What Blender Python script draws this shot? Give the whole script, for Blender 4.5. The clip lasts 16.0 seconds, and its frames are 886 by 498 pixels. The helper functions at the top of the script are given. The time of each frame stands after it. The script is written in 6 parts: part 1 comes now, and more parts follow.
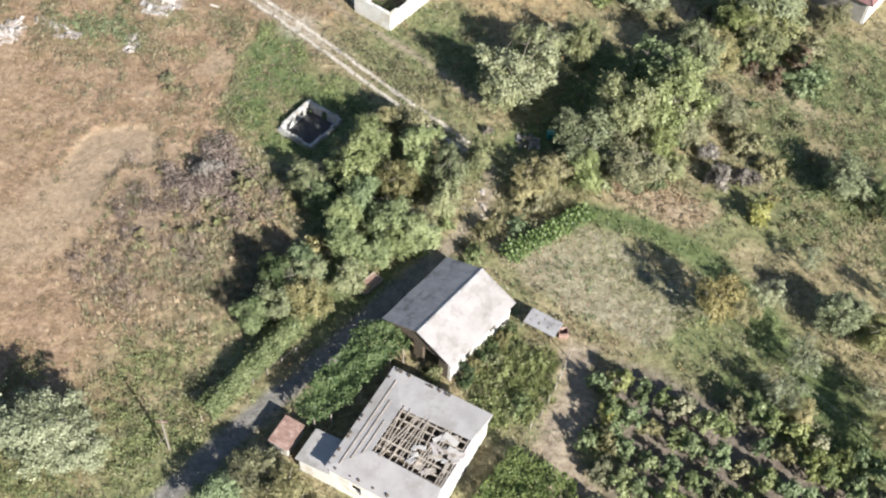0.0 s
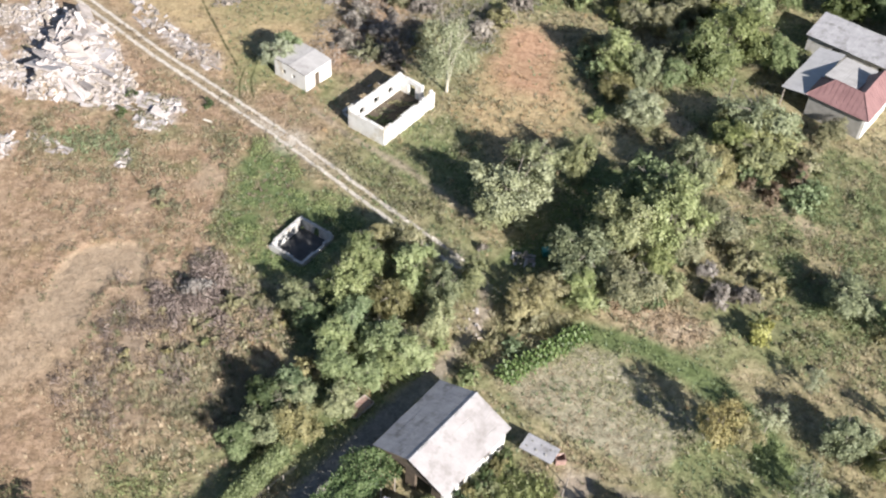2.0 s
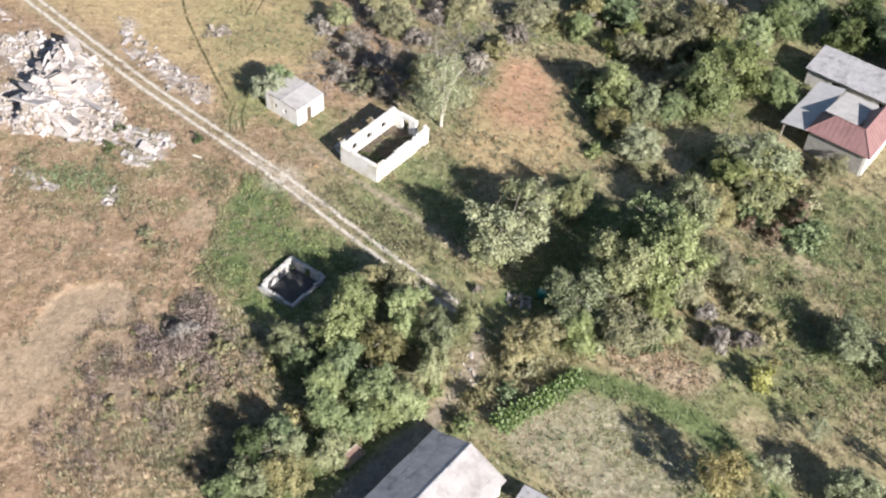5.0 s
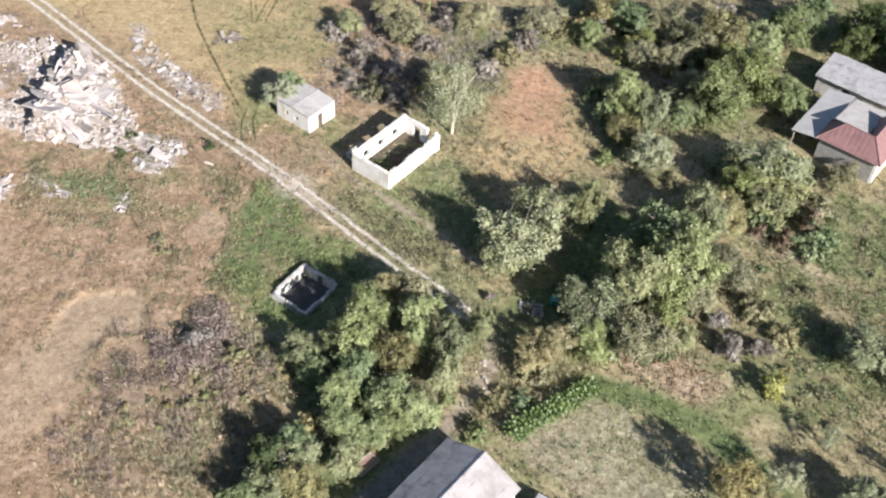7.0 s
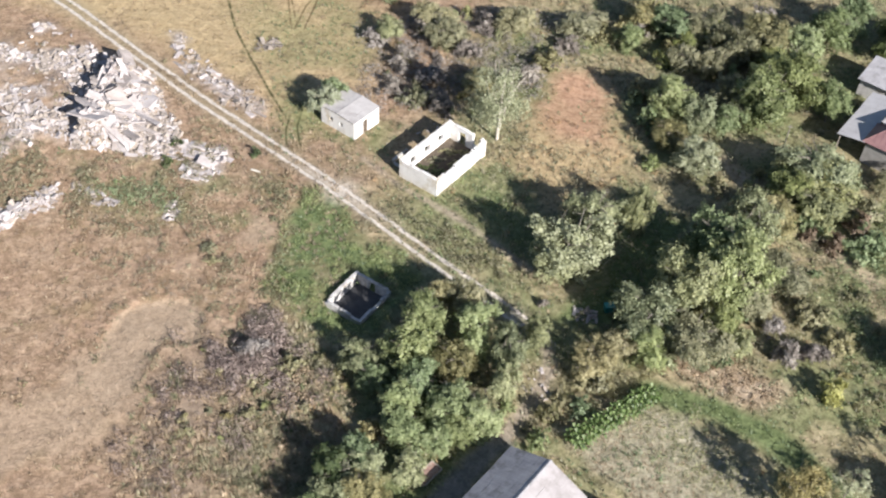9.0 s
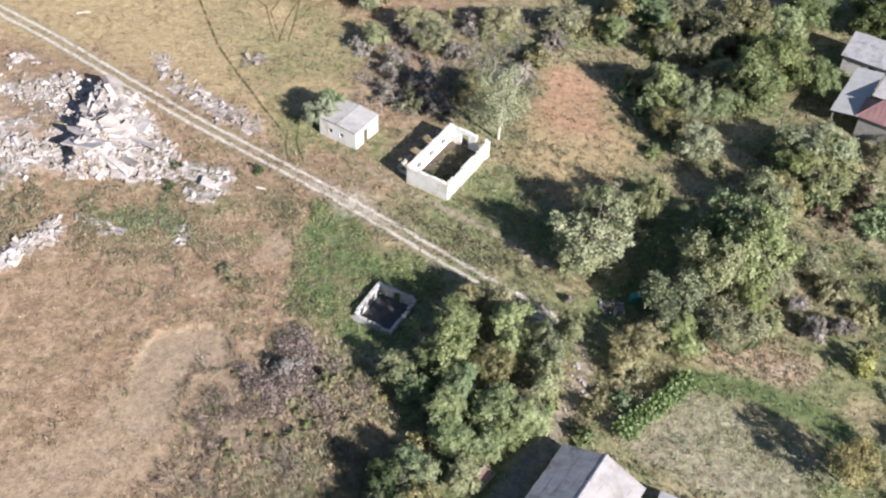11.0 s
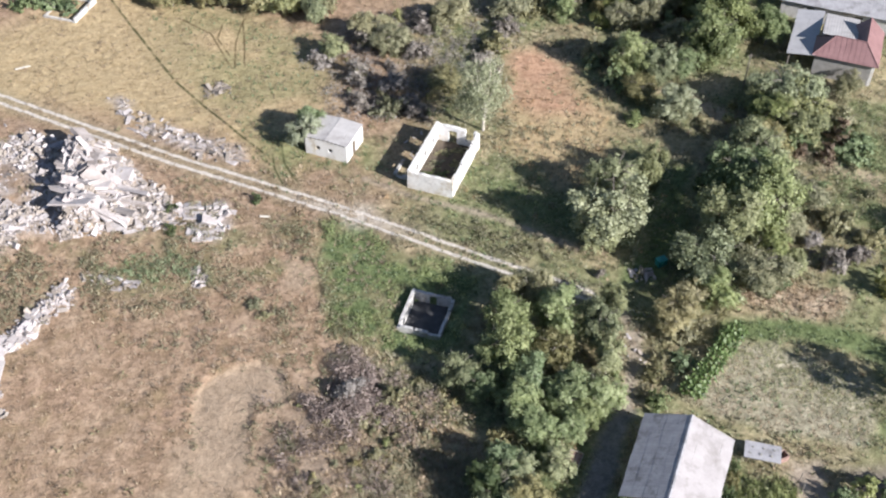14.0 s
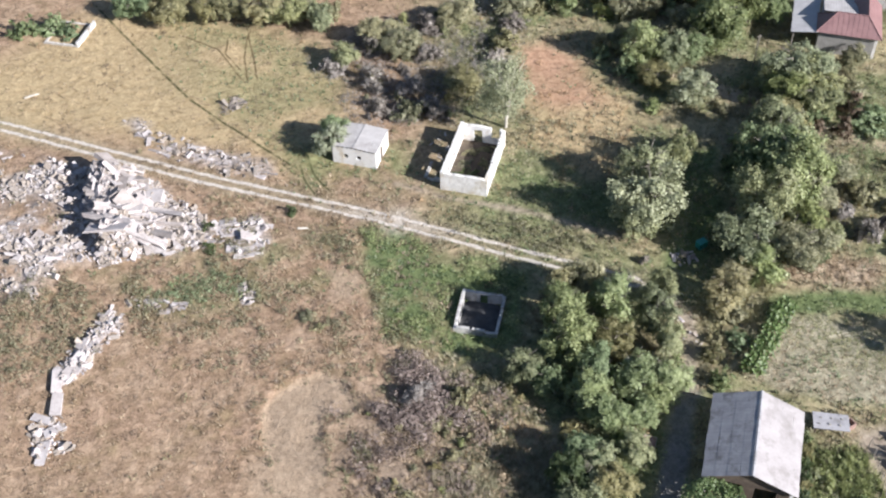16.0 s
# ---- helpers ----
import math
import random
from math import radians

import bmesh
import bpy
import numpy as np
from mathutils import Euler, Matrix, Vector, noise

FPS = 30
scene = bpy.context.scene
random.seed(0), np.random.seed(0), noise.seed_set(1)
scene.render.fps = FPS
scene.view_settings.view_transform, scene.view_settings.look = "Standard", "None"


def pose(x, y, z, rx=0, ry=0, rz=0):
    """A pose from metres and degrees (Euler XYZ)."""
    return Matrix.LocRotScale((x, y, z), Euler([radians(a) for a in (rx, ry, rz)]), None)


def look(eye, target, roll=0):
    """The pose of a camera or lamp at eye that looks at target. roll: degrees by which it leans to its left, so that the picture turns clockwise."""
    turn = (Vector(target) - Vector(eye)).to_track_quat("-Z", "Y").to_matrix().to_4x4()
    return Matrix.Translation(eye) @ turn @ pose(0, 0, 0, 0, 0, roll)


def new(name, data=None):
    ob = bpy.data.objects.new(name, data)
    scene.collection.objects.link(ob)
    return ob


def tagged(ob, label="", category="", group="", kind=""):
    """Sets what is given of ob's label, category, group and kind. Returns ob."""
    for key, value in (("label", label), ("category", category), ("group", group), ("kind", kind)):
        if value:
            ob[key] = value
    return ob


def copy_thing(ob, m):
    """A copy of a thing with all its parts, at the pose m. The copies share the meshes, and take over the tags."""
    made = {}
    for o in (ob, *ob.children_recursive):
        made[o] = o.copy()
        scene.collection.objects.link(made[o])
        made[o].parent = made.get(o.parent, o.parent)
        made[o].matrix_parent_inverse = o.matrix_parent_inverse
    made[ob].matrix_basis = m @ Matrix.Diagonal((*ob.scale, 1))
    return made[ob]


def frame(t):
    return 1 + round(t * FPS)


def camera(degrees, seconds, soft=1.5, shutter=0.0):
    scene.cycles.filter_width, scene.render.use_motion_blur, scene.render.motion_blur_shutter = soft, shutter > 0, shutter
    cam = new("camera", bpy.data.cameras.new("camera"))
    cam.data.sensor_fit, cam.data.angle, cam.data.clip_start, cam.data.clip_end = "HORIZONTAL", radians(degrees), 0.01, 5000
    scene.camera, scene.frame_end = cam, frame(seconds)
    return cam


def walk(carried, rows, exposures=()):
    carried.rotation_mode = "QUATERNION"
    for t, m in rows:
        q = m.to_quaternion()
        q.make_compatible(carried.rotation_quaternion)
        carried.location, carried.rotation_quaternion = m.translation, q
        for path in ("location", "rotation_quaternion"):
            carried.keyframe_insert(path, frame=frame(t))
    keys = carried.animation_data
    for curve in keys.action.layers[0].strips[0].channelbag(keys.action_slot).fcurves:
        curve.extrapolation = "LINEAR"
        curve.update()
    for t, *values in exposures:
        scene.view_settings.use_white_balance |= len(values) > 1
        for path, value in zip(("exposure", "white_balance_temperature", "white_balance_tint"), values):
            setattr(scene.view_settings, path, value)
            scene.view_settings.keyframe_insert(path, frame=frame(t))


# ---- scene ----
cam = camera(42.7, 16.0, soft=2.15)
PATH = [
    (0, (2.279, -16.897, 82.96), (2.27, -15.634, 81.409), 4.1),
    (0.5, (2.341, -16.149, 82.868), (2.326, -14.811, 81.381), 4.0),
    (1, (2.422, -15.607, 82.779), (2.403, -14.223, 81.336), 3.8),
    (1.5, (2.455, -14.712, 82.663), (2.436, -13.324, 81.223), 3.9),
    (2, (2.488, -13.763, 82.61), (2.47, -12.372, 81.173), 3.9),
    (2.5, (2.499, -12.8, 82.549), (2.482, -11.406, 81.114), 4.0),
    (3, (2.495, -11.885, 82.502), (2.479, -10.489, 81.069), 4.0),
    (3.5, (2.49, -11.127, 82.491), (2.475, -9.73, 81.06), 4.0),
    (4, (2.409, -10.472, 82.538), (2.396, -9.069, 81.113), 4.1),
    (6.5, (1.637, -9.847, 83.321), (1.628, -8.439, 81.902), 4.3),
    (7, (1.016, -9.799, 83.368), (1.006, -8.39, 81.949), 4.3),
    (7.5, (0.03, -9.715, 83.395), (0.017, -8.305, 81.977), 4.2),
    (8, (-1.179, -9.613, 83.341), (-1.191, -8.202, 81.924), 4.3),
    (8.5, (-2.685, -9.564, 83.229), (-2.697, -8.153, 81.812), 4.1),
    (9, (-4.534, -9.479, 83.099), (-4.54, -8.067, 81.683), 4.1),
    (11.5, (-16.264, -8.642, 81.98), (-16.106, -7.227, 80.576), 2.7),
    (12, (-19.06, -8.241, 81.85), (-18.863, -6.83, 80.446), 2.1),
    (12.5, (-21.961, -7.781, 81.781), (-21.725, -6.376, 80.378), 1.6),
    (13, (-24.769, -7.352, 81.755), (-24.49, -5.954, 80.352), 1.5),
    (13.5, (-27.512, -6.839, 81.746), (-27.189, -5.451, 80.343), 1.0),
    (14, (-30.17, -6.217, 81.773), (-29.806, -4.84, 80.37), 0.6),
    (14.5, (-32.697, -5.592, 81.837), (-32.297, -4.225, 80.432), 0.4),
    (15, (-35.241, -4.911, 81.924), (-34.809, -3.555, 80.519), 0.0),
    (15.5, (-37.811, -4.152, 81.992), (-37.347, -2.807, 80.586), -0.5),
    (16, (-40.309, -3.532, 82.083), (-39.845, -2.184, 80.68), -0.7),
]
walk(cam, [(t, look(eye, target, roll)) for t, eye, target, roll in PATH],
     [(0, 1.14, 6520, 7), (1, 1.15, 6480, 10), (3, 1.15, 6460, 10), (7, 1.12, 6430, 11), (12, 1.05, 6220, 12), (16, 1.08, 6120, 12)])


# ---- light ----
SUN_AZ, SUN_EL = radians(140.3), radians(28.0)      # clockwise from +y; shadows fall to the north-west
SUN_DIR = Vector((math.sin(SUN_AZ) * math.cos(SUN_EL), math.cos(SUN_AZ) * math.cos(SUN_EL), math.sin(SUN_EL)))
world = bpy.data.worlds.new("sky")
scene.world = world
world.use_nodes = True
sky = world.node_tree.nodes.new("ShaderNodeTexSky")
sky.sky_type, sky.sun_disc = "NISHITA", False
sky.sun_elevation, sky.sun_rotation = SUN_EL, SUN_AZ
sky.air_density, sky.dust_density, sky.ozone_density = 1.0, 0.7, 1.4
world.node_tree.links.new(sky.outputs["Color"], world.node_tree.nodes["Background"].inputs["Color"])
world.node_tree.nodes["Background"].inputs["Strength"].default_value = 0.050
sun = new("sun", bpy.data.lights.new("sun", "SUN"))
sun.data.energy, sun.data.angle, sun.data.color = 5.0, radians(0.55), (1.0, 0.955, 0.88)
sun.matrix_world = look(SUN_DIR * 200, (0, 0, 0))


# ---- materials ----
def nodes_of(name):
    m = bpy.data.materials.new(name)
    m.use_nodes = True
    t = m.node_tree
    return m, t, t.nodes["Principled BSDF"]


def noise_node(t, scale, detail=5.0, rough=0.6, vec=None):
    n = t.nodes.new("ShaderNodeTexNoise")
    n.inputs["Scale"].default_value, n.inputs["Detail"].default_value, n.inputs["Roughness"].default_value = scale, detail, rough
    if vec is not None:
        t.links.new(vec, n.inputs["Vector"])
    return n.outputs["Fac"]


def place_node(t):
    return t.nodes.new("ShaderNodeNewGeometry").outputs["Position"]


def ramp(t, fac, stops):
    r = t.nodes.new("ShaderNodeValToRGB")
    e = r.color_ramp.elements
    while len(e) < len(stops):
        e.new(0.5)
    for k, (p, c) in zip(e, stops):
        k.position, k.color = p, (*c, 1)
    t.links.new(fac, r.inputs["Fac"])
    return r.outputs["Color"]


def blend(t, fac, a, b, how="MIX"):
    n = t.nodes.new("ShaderNodeMix")
    n.data_type, n.blend_type = "RGBA", how
    for socket, value in ((n.inputs["Factor"], fac), (n.inputs[6], a), (n.inputs[7], b)):
        if isinstance(value, (int, float)):
            socket.default_value = value
        elif isinstance(value, tuple):
            socket.default_value = (*value, 1)
        else:
            t.links.new(value, socket)
    return n.outputs[2]


def calc(t, op, a, b=0.0, c=0.0, clamp=False):
    n = t.nodes.new("ShaderNodeMath")
    n.operation, n.use_clamp = op, clamp
    for socket, value in zip(n.inputs, (a, b, c)):
        if isinstance(value, (int, float)):
            socket.default_value = value
        else:
            t.links.new(value, socket)
    return n.outputs[0]


def bump(t, bsdf, height, strength, distance):
    n = t.nodes.new("ShaderNodeBump")
    n.inputs["Strength"].default_value, n.inputs["Distance"].default_value = strength, distance
    t.links.new(height, n.inputs["Height"])
    t.links.new(n.outputs["Normal"], bsdf.inputs["Normal"])


def surface(name, dark, mid, light, scale=1.2, grain=14.0, rough=0.9, relief=0.02, vary=0.25, stain=None):
    """A weathered surface: large blotches, fine grain, piece-to-piece change and stains."""
    m, t, b = nodes_of(name)
    p = place_node(t)
    col = ramp(t, noise_node(t, scale, 6, 0.65, p), [(0.3, dark), (0.5, mid), (0.72, light)])
    fine = noise_node(t, grain, 4, 0.7, p)
    col = blend(t, 0.35, col, ramp(t, fine, [(0.3, dark), (0.7, light)]))
    if stain:
        mask = ramp(t, noise_node(t, scale * 0.45 + 0.2, 7, 0.7, p), [(0.52, (0, 0, 0)), (0.66, (1, 1, 1))])
        col = blend(t, mask, col, stain)
    info = t.nodes.new("ShaderNodeObjectInfo").outputs["Random"]
    isle = t.nodes.new("ShaderNodeNewGeometry").outputs["Random Per Island"]
    k = calc(t, "MULTIPLY_ADD", calc(t, "ADD", info, isle), vary, 1.0 - vary)
    g = t.nodes.new("ShaderNodeCombineColor")
    for s in g.inputs:
        t.links.new(k, s)
    col = blend(t, 1.0, col, g.outputs[0], "MULTIPLY")
    t.links.new(col, b.inputs["Base Color"])
    b.inputs["Roughness"].default_value = rough
    bump(t, b, fine, 0.5, relief)
    return m


def leaf(name, dark, mid, light, through_light=0.42, cast=0.6):
    """Leaves: each its own tone, each plant its own cast, some light passing through."""
    m, t, b = nodes_of(name)
    isle = t.nodes.new("ShaderNodeNewGeometry").outputs["Random Per Island"]
    info = t.nodes.new("ShaderNodeObjectInfo").outputs["Random"]
    patch = noise_node(t, 1.3, 3, 0.6, place_node(t))
    f = calc(t, "ADD", calc(t, "MULTIPLY", isle, 0.42), calc(t, "MULTIPLY_ADD", patch, 1.3, -0.33))
    f = calc(t, "ADD", f, calc(t, "MULTIPLY_ADD", info, 0.36, -0.18), clamp=True)
    col = ramp(t, f, [(0.2, dark), (0.5, mid), (0.85, light)])
    tints = ramp(t, calc(t, "FRACT", calc(t, "MULTIPLY", info, 7.3)), [(0.0, (1.10, 1.04, 0.78)), (0.45, (1.0, 1.0, 1.0)), (1.0, (0.90, 0.97, 1.12))])
    col = blend(t, cast, col, tints, "MULTIPLY")
    t.links.new(col, b.inputs["Base Color"])
    b.inputs["Roughness"].default_value = 0.5
    b.inputs["Specular IOR Level"].default_value = 0.4
    tr = t.nodes.new("ShaderNodeBsdfTranslucent")
    t.links.new(col, tr.inputs["Color"])
    mix = t.nodes.new("ShaderNodeMixShader")
    mix.inputs[0].default_value = through_light
    t.links.new(b.outputs[0], mix.inputs[1])
    t.links.new(tr.outputs[0], mix.inputs[2])
    t.links.new(mix.outputs[0], t.nodes["Material Output"].inputs["Surface"])
    return m


LEAF = {
    "g": leaf("green_leaves", (0.125, 0.166, 0.077), (0.254, 0.310, 0.160), (0.419, 0.473, 0.268)),
    "y": leaf("yellow_green_leaves", (0.158, 0.191, 0.083), (0.315, 0.354, 0.168), (0.500, 0.532, 0.290)),
    "o": leaf("olive_leaves", (0.164, 0.164, 0.091), (0.324, 0.311, 0.185), (0.517, 0.480, 0.307)),
    "s": leaf("silver_green_leaves", (0.157, 0.177, 0.097), (0.320, 0.337, 0.192), (0.517, 0.529, 0.319)),
    "d": leaf("dark_green_leaves", (0.045, 0.072, 0.032), (0.105, 0.142, 0.064), (0.185, 0.225, 0.105)),
    "b": leaf("grey_twigs", (0.175, 0.152, 0.138), (0.315, 0.283, 0.260), (0.475, 0.437, 0.405), 0.3, 0.2),
    "brown": leaf("brown_weeds", (0.120, 0.088, 0.062), (0.230, 0.176, 0.128), (0.360, 0.285, 0.212), 0.2, cast=0.0),
    "pink": leaf("pinkish_withered_twigs", (0.158, 0.121, 0.106), (0.300, 0.238, 0.212), (0.470, 0.388, 0.352), 0.25, cast=0.0),
    "Y": leaf("yellow_leaves", (0.240, 0.240, 0.085), (0.440, 0.435, 0.160), (0.580, 0.570, 0.260), 0.36, 0.0),
    "S": leaf("pale_green_leaves", (0.178, 0.195, 0.119), (0.341, 0.363, 0.239), (0.509, 0.528, 0.382), 0.36, 0.25),
    "h": leaf("hedge_leaves", (0.137, 0.166, 0.071), (0.271, 0.304, 0.142), (0.412, 0.441, 0.226)),
    "v": leaf("vine_leaves", (0.057, 0.094, 0.033), (0.132, 0.184, 0.070), (0.241, 0.293, 0.127)),
    "dry": leaf("dry_grass_blades", (0.175, 0.126, 0.079), (0.331, 0.252, 0.167), (0.534, 0.423, 0.299), 0.2, cast=0.0),
    "grass": leaf("green_grass_blades", (0.080, 0.116, 0.052), (0.170, 0.225, 0.116), (0.290, 0.342, 0.210), 0.3, cast=0.0),
    "weed": leaf("weed_leaves", (0.140, 0.132, 0.078), (0.285, 0.268, 0.173), (0.460, 0.415, 0.292), 0.3, cast=0.0),
    "w": leaf("straw_olive_leaves", (0.225, 0.218, 0.130), (0.410, 0.388, 0.245), (0.590, 0.548, 0.370), 0.35, 0.25),
    "maize": leaf("maize_leaves", (0.057, 0.095, 0.028), (0.123, 0.184, 0.060), (0.217, 0.297, 0.110), 0.35, cast=0.0),
    "r": leaf("russet_leaves", (0.100, 0.070, 0.045), (0.195, 0.142, 0.098), (0.320, 0.245, 0.180), 0.25, 0.2),
    "f": leaf("straw_yellow_leaves", (0.210, 0.190, 0.100), (0.400, 0.362, 0.205), (0.600, 0.550, 0.350), 0.35),
    "rust": leaf("rusty_weeds", (0.170, 0.105, 0.052), (0.303, 0.200, 0.109), (0.446, 0.315, 0.185), 0.25, cast=0.0),
}
BARK = surface("bark", (0.10, 0.085, 0.07), (0.19, 0.165, 0.14), (0.30, 0.27, 0.235), 3, 18, 0.95, 0.02)
BIRCH_BARK = surface("pale_bark", (0.30, 0.27, 0.23), (0.50, 0.46, 0.40), (0.68, 0.63, 0.56), 3, 10, 0.85, 0.01)
PLASTER = surface("whitewashed_plaster", (0.54, 0.515, 0.500), (0.69, 0.668, 0.656), (0.77, 0.757, 0.746), 0.9, 12, 0.92, 0.015, 0.06, (0.52, 0.46, 0.38))
GREY_PLASTER = surface("grey_weathered_plaster", (0.30, 0.285, 0.275), (0.48, 0.465, 0.455), (0.64, 0.625, 0.61), 1.2, 12, 0.92, 0.015, 0.06, (0.20, 0.17, 0.14))
WALL_TOP = surface("rough_masonry", (0.30, 0.275, 0.25), (0.46, 0.43, 0.40), (0.60, 0.57, 0.54), 1.6, 9, 0.95, 0.03, 0.1)
SHEET = surface("grey_fibre_cement", (0.232, 0.225, 0.240), (0.328, 0.320, 0.340), (0.420, 0.412, 0.436), 1.1, 16, 0.85, 0.004, 0.09, (0.19, 0.182, 0.186))
PALE_SHEET = surface("pale_fibre_cement", (0.33, 0.31, 0.31), (0.42, 0.40, 0.40), (0.50, 0.48, 0.48), 0.8, 16, 0.85, 0.004, 0.03, (0.31, 0.29, 0.285))
ROOF_FELT = surface("pale_roof_sheeting", (0.292, 0.274, 0.282), (0.375, 0.354, 0.364), (0.445, 0.424, 0.436), 0.7, 14, 0.9, 0.006, 0.05, (0.29, 0.27, 0.26))
# sunward barn slope: its sunlight put into a slightly paler colour than SHEET
BARN_SUN_SHEET = surface("sunlit_barn_sheeting", (0.262, 0.240, 0.244), (0.348, 0.324, 0.330), (0.415, 0.390, 0.398), 0.5, 14, 0.85, 0.004, 0.04, (0.235, 0.215, 0.212))
HOUSE_GREY = surface("grey_cement_render", (0.19, 0.18, 0.17), (0.27, 0.258, 0.245), (0.36, 0.345, 0.33), 1.2, 12, 0.92, 0.01, 0.06)
RED_TIN = surface("red_painted_tin", (0.165, 0.088, 0.090), (0.222, 0.122, 0.123), (0.285, 0.165, 0.165), 0.8, 20, 0.55, 0.004, 0.06)
RUST = surface("rusty_tin", (0.12, 0.060, 0.048), (0.26, 0.150, 0.126), (0.50, 0.385, 0.350), 2.2, 16, 0.8, 0.01, 0.1)
ZINC = surface("grey_zinc_sheet", (0.35, 0.340, 0.350), (0.43, 0.418, 0.430), (0.50, 0.490, 0.502), 0.8, 20, 0.5, 0.004, 0.06)
WOOD = surface("weathered_grey_wood", (0.20, 0.165, 0.14), (0.34, 0.295, 0.26), (0.50, 0.445, 0.40), 2.5, 22, 0.9, 0.01, 0.3)
WHITE_WOOD = surface("bleached_wood", (0.42, 0.38, 0.33), (0.56, 0.52, 0.46), (0.68, 0.64, 0.58), 2.5, 22, 0.9, 0.01, 0.15)
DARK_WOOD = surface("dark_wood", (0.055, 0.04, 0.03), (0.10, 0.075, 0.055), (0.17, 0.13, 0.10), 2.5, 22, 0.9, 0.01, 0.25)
STONE = surface("broken_white_concrete", (0.270, 0.232, 0.224), (0.426, 0.384, 0.378), (0.572, 0.532, 0.530), 0.6, 5, 0.95, 0.04, 0.32)
DIRTY_STONE = surface("dusty_grey_concrete", (0.180, 0.152, 0.140), (0.290, 0.255, 0.243), (0.400, 0.362, 0.352), 0.8, 5, 0.95, 0.04, 0.3)
# shade inside the small ruin, put into a near-black concrete colour
SHADE_FLOOR = surface("shade_dark_concrete", (0.040, 0.040, 0.043), (0.070, 0.070, 0.074), (0.11, 0.11, 0.115), 1.2, 9, 0.9, 0.02)
SOIL = surface("dark_soil", (0.045, 0.035, 0.026), (0.085, 0.066, 0.048), (0.14, 0.11, 0.08), 1.5, 9, 0.98, 0.04)
TEAL = surface("teal_paint", (0.02, 0.16, 0.15), (0.03, 0.26, 0.24), (0.06, 0.34, 0.31), 2, 15, 0.5, 0.004, 0.05)
GLASS_DARK, _t, _b = nodes_of("dark_window_glass")
_b.inputs["Base Color"].default_value, _b.inputs["Roughness"].default_value = (0.02, 0.022, 0.025, 1), 0.12
WIRE, _t, _b = nodes_of("wire")
_b.inputs["Base Color"].default_value, _b.inputs["Roughness"].default_value = (0.055, 0.053, 0.050, 1), 0.8


# ---- mesh helpers ----
class Build:
    """Collects boxes, tubes and faces into one mesh."""

    def __init__(self):
        self.v, self.f = [], []

    def face(self, *points):
        n = len(self.v)
        self.v += [tuple(p) for p in points]
        self.f.append(tuple(range(n, n + len(points))))
        return self

    def box(self, x0, x1, y0, y1, z0, z1, m=None, jit=0.0, rng=None):
        n = len(self.v)
        for z in (z0, z1):
            for x, y in ((x0, y0), (x1, y0), (x1, y1), (x0, y1)):
                p = Vector((x, y, z))
                if jit:
                    p += Vector((rng.uniform(-jit, jit), rng.uniform(-jit, jit), rng.uniform(-jit, jit)))
                self.v.append(tuple(m @ p) if m else tuple(p))
        for q in ((0, 3, 2, 1), (4, 5, 6, 7), (0, 1, 5, 4), (1, 2, 6, 5), (2, 3, 7, 6), (3, 0, 4, 7)):
            self.f.append(tuple(n + k for k in q))
        return self

    def tube(self, a, b, ra, rb, sides=6):
        a, b = Vector(a), Vector(b)
        d = (b - a).normalized()
        s = d.orthogonal().normalized()
        w = d.cross(s)
        n = len(self.v)
        for p, r in ((a, ra), (b, rb)):
            for k in range(sides):
                c = 2 * math.pi * k / sides
                self.v.append(tuple(p + (s * math.cos(c) + w * math.sin(c)) * r))
        for k in range(sides):
            j = (k + 1) % sides
            self.f.append((n + k, n + j, n + sides + j, n + sides + k))
        self.f.append(tuple(n + sides + k for k in range(sides)))
        return self

    def mesh(self, name, material):
        me = bpy.data.meshes.new(name)
        me.from_pydata(self.v, [], self.f)
        me.materials.append(material)
        me.update()
        return me


def mesh_np(name, verts, faces, material):
    """A mesh from arrays: verts (n, 3) and faces (m, k)."""
    me = bpy.data.meshes.new(name)
    m, k = faces.shape
    me.vertices.add(len(verts))
    me.vertices.foreach_set("co", np.asarray(verts, np.float32).ravel())
    me.loops.add(m * k)
    me.loops.foreach_set("vertex_index", faces.astype(np.int32).ravel())
    me.polygons.add(m)
    me.polygons.foreach_set("loop_start", np.arange(0, m * k, k, dtype=np.int32))
    me.polygons.foreach_set("loop_total", np.full(m, k, np.int32))
    me.update(calc_edges=True)
    me.materials.append(material)
    return me


def part(name, data, parent, label="", m=None, kind=""):
    ob = new(name, data)
    ob.parent = parent
    if m is not None:
        ob.matrix_basis = m
    return tagged(ob, label, kind=kind)


def thing(name, m, label, category, group="", kind=""):
    ob = new(name)
    ob.matrix_basis = m
    ob.empty_display_size = 0.3
    return tagged(ob, label, category, group, kind)


# ---- ground shape and cover ----
def lattice(x, y, seed):
    """Smooth value noise between 0 and 1."""
    i, j = np.floor(x).astype(np.int64), np.floor(y).astype(np.int64)
    u, v = x - i, y - j
    u, v = u * u * (3 - 2 * u), v * v * (3 - 2 * v)

    def h(a, b):
        n = (a * 374761393 + b * 668265263 + seed * 1274126177) & 0xFFFFFFFF
        n = ((n ^ (n >> 13)) * 1274126177) & 0xFFFFFFFF
        return ((n ^ (n >> 16)) & 0xFFFF) / 65535.0
    return (h(i, j) * (1 - u) + h(i + 1, j) * u) * (1 - v) + (h(i, j + 1) * (1 - u) + h(i + 1, j + 1) * u) * v


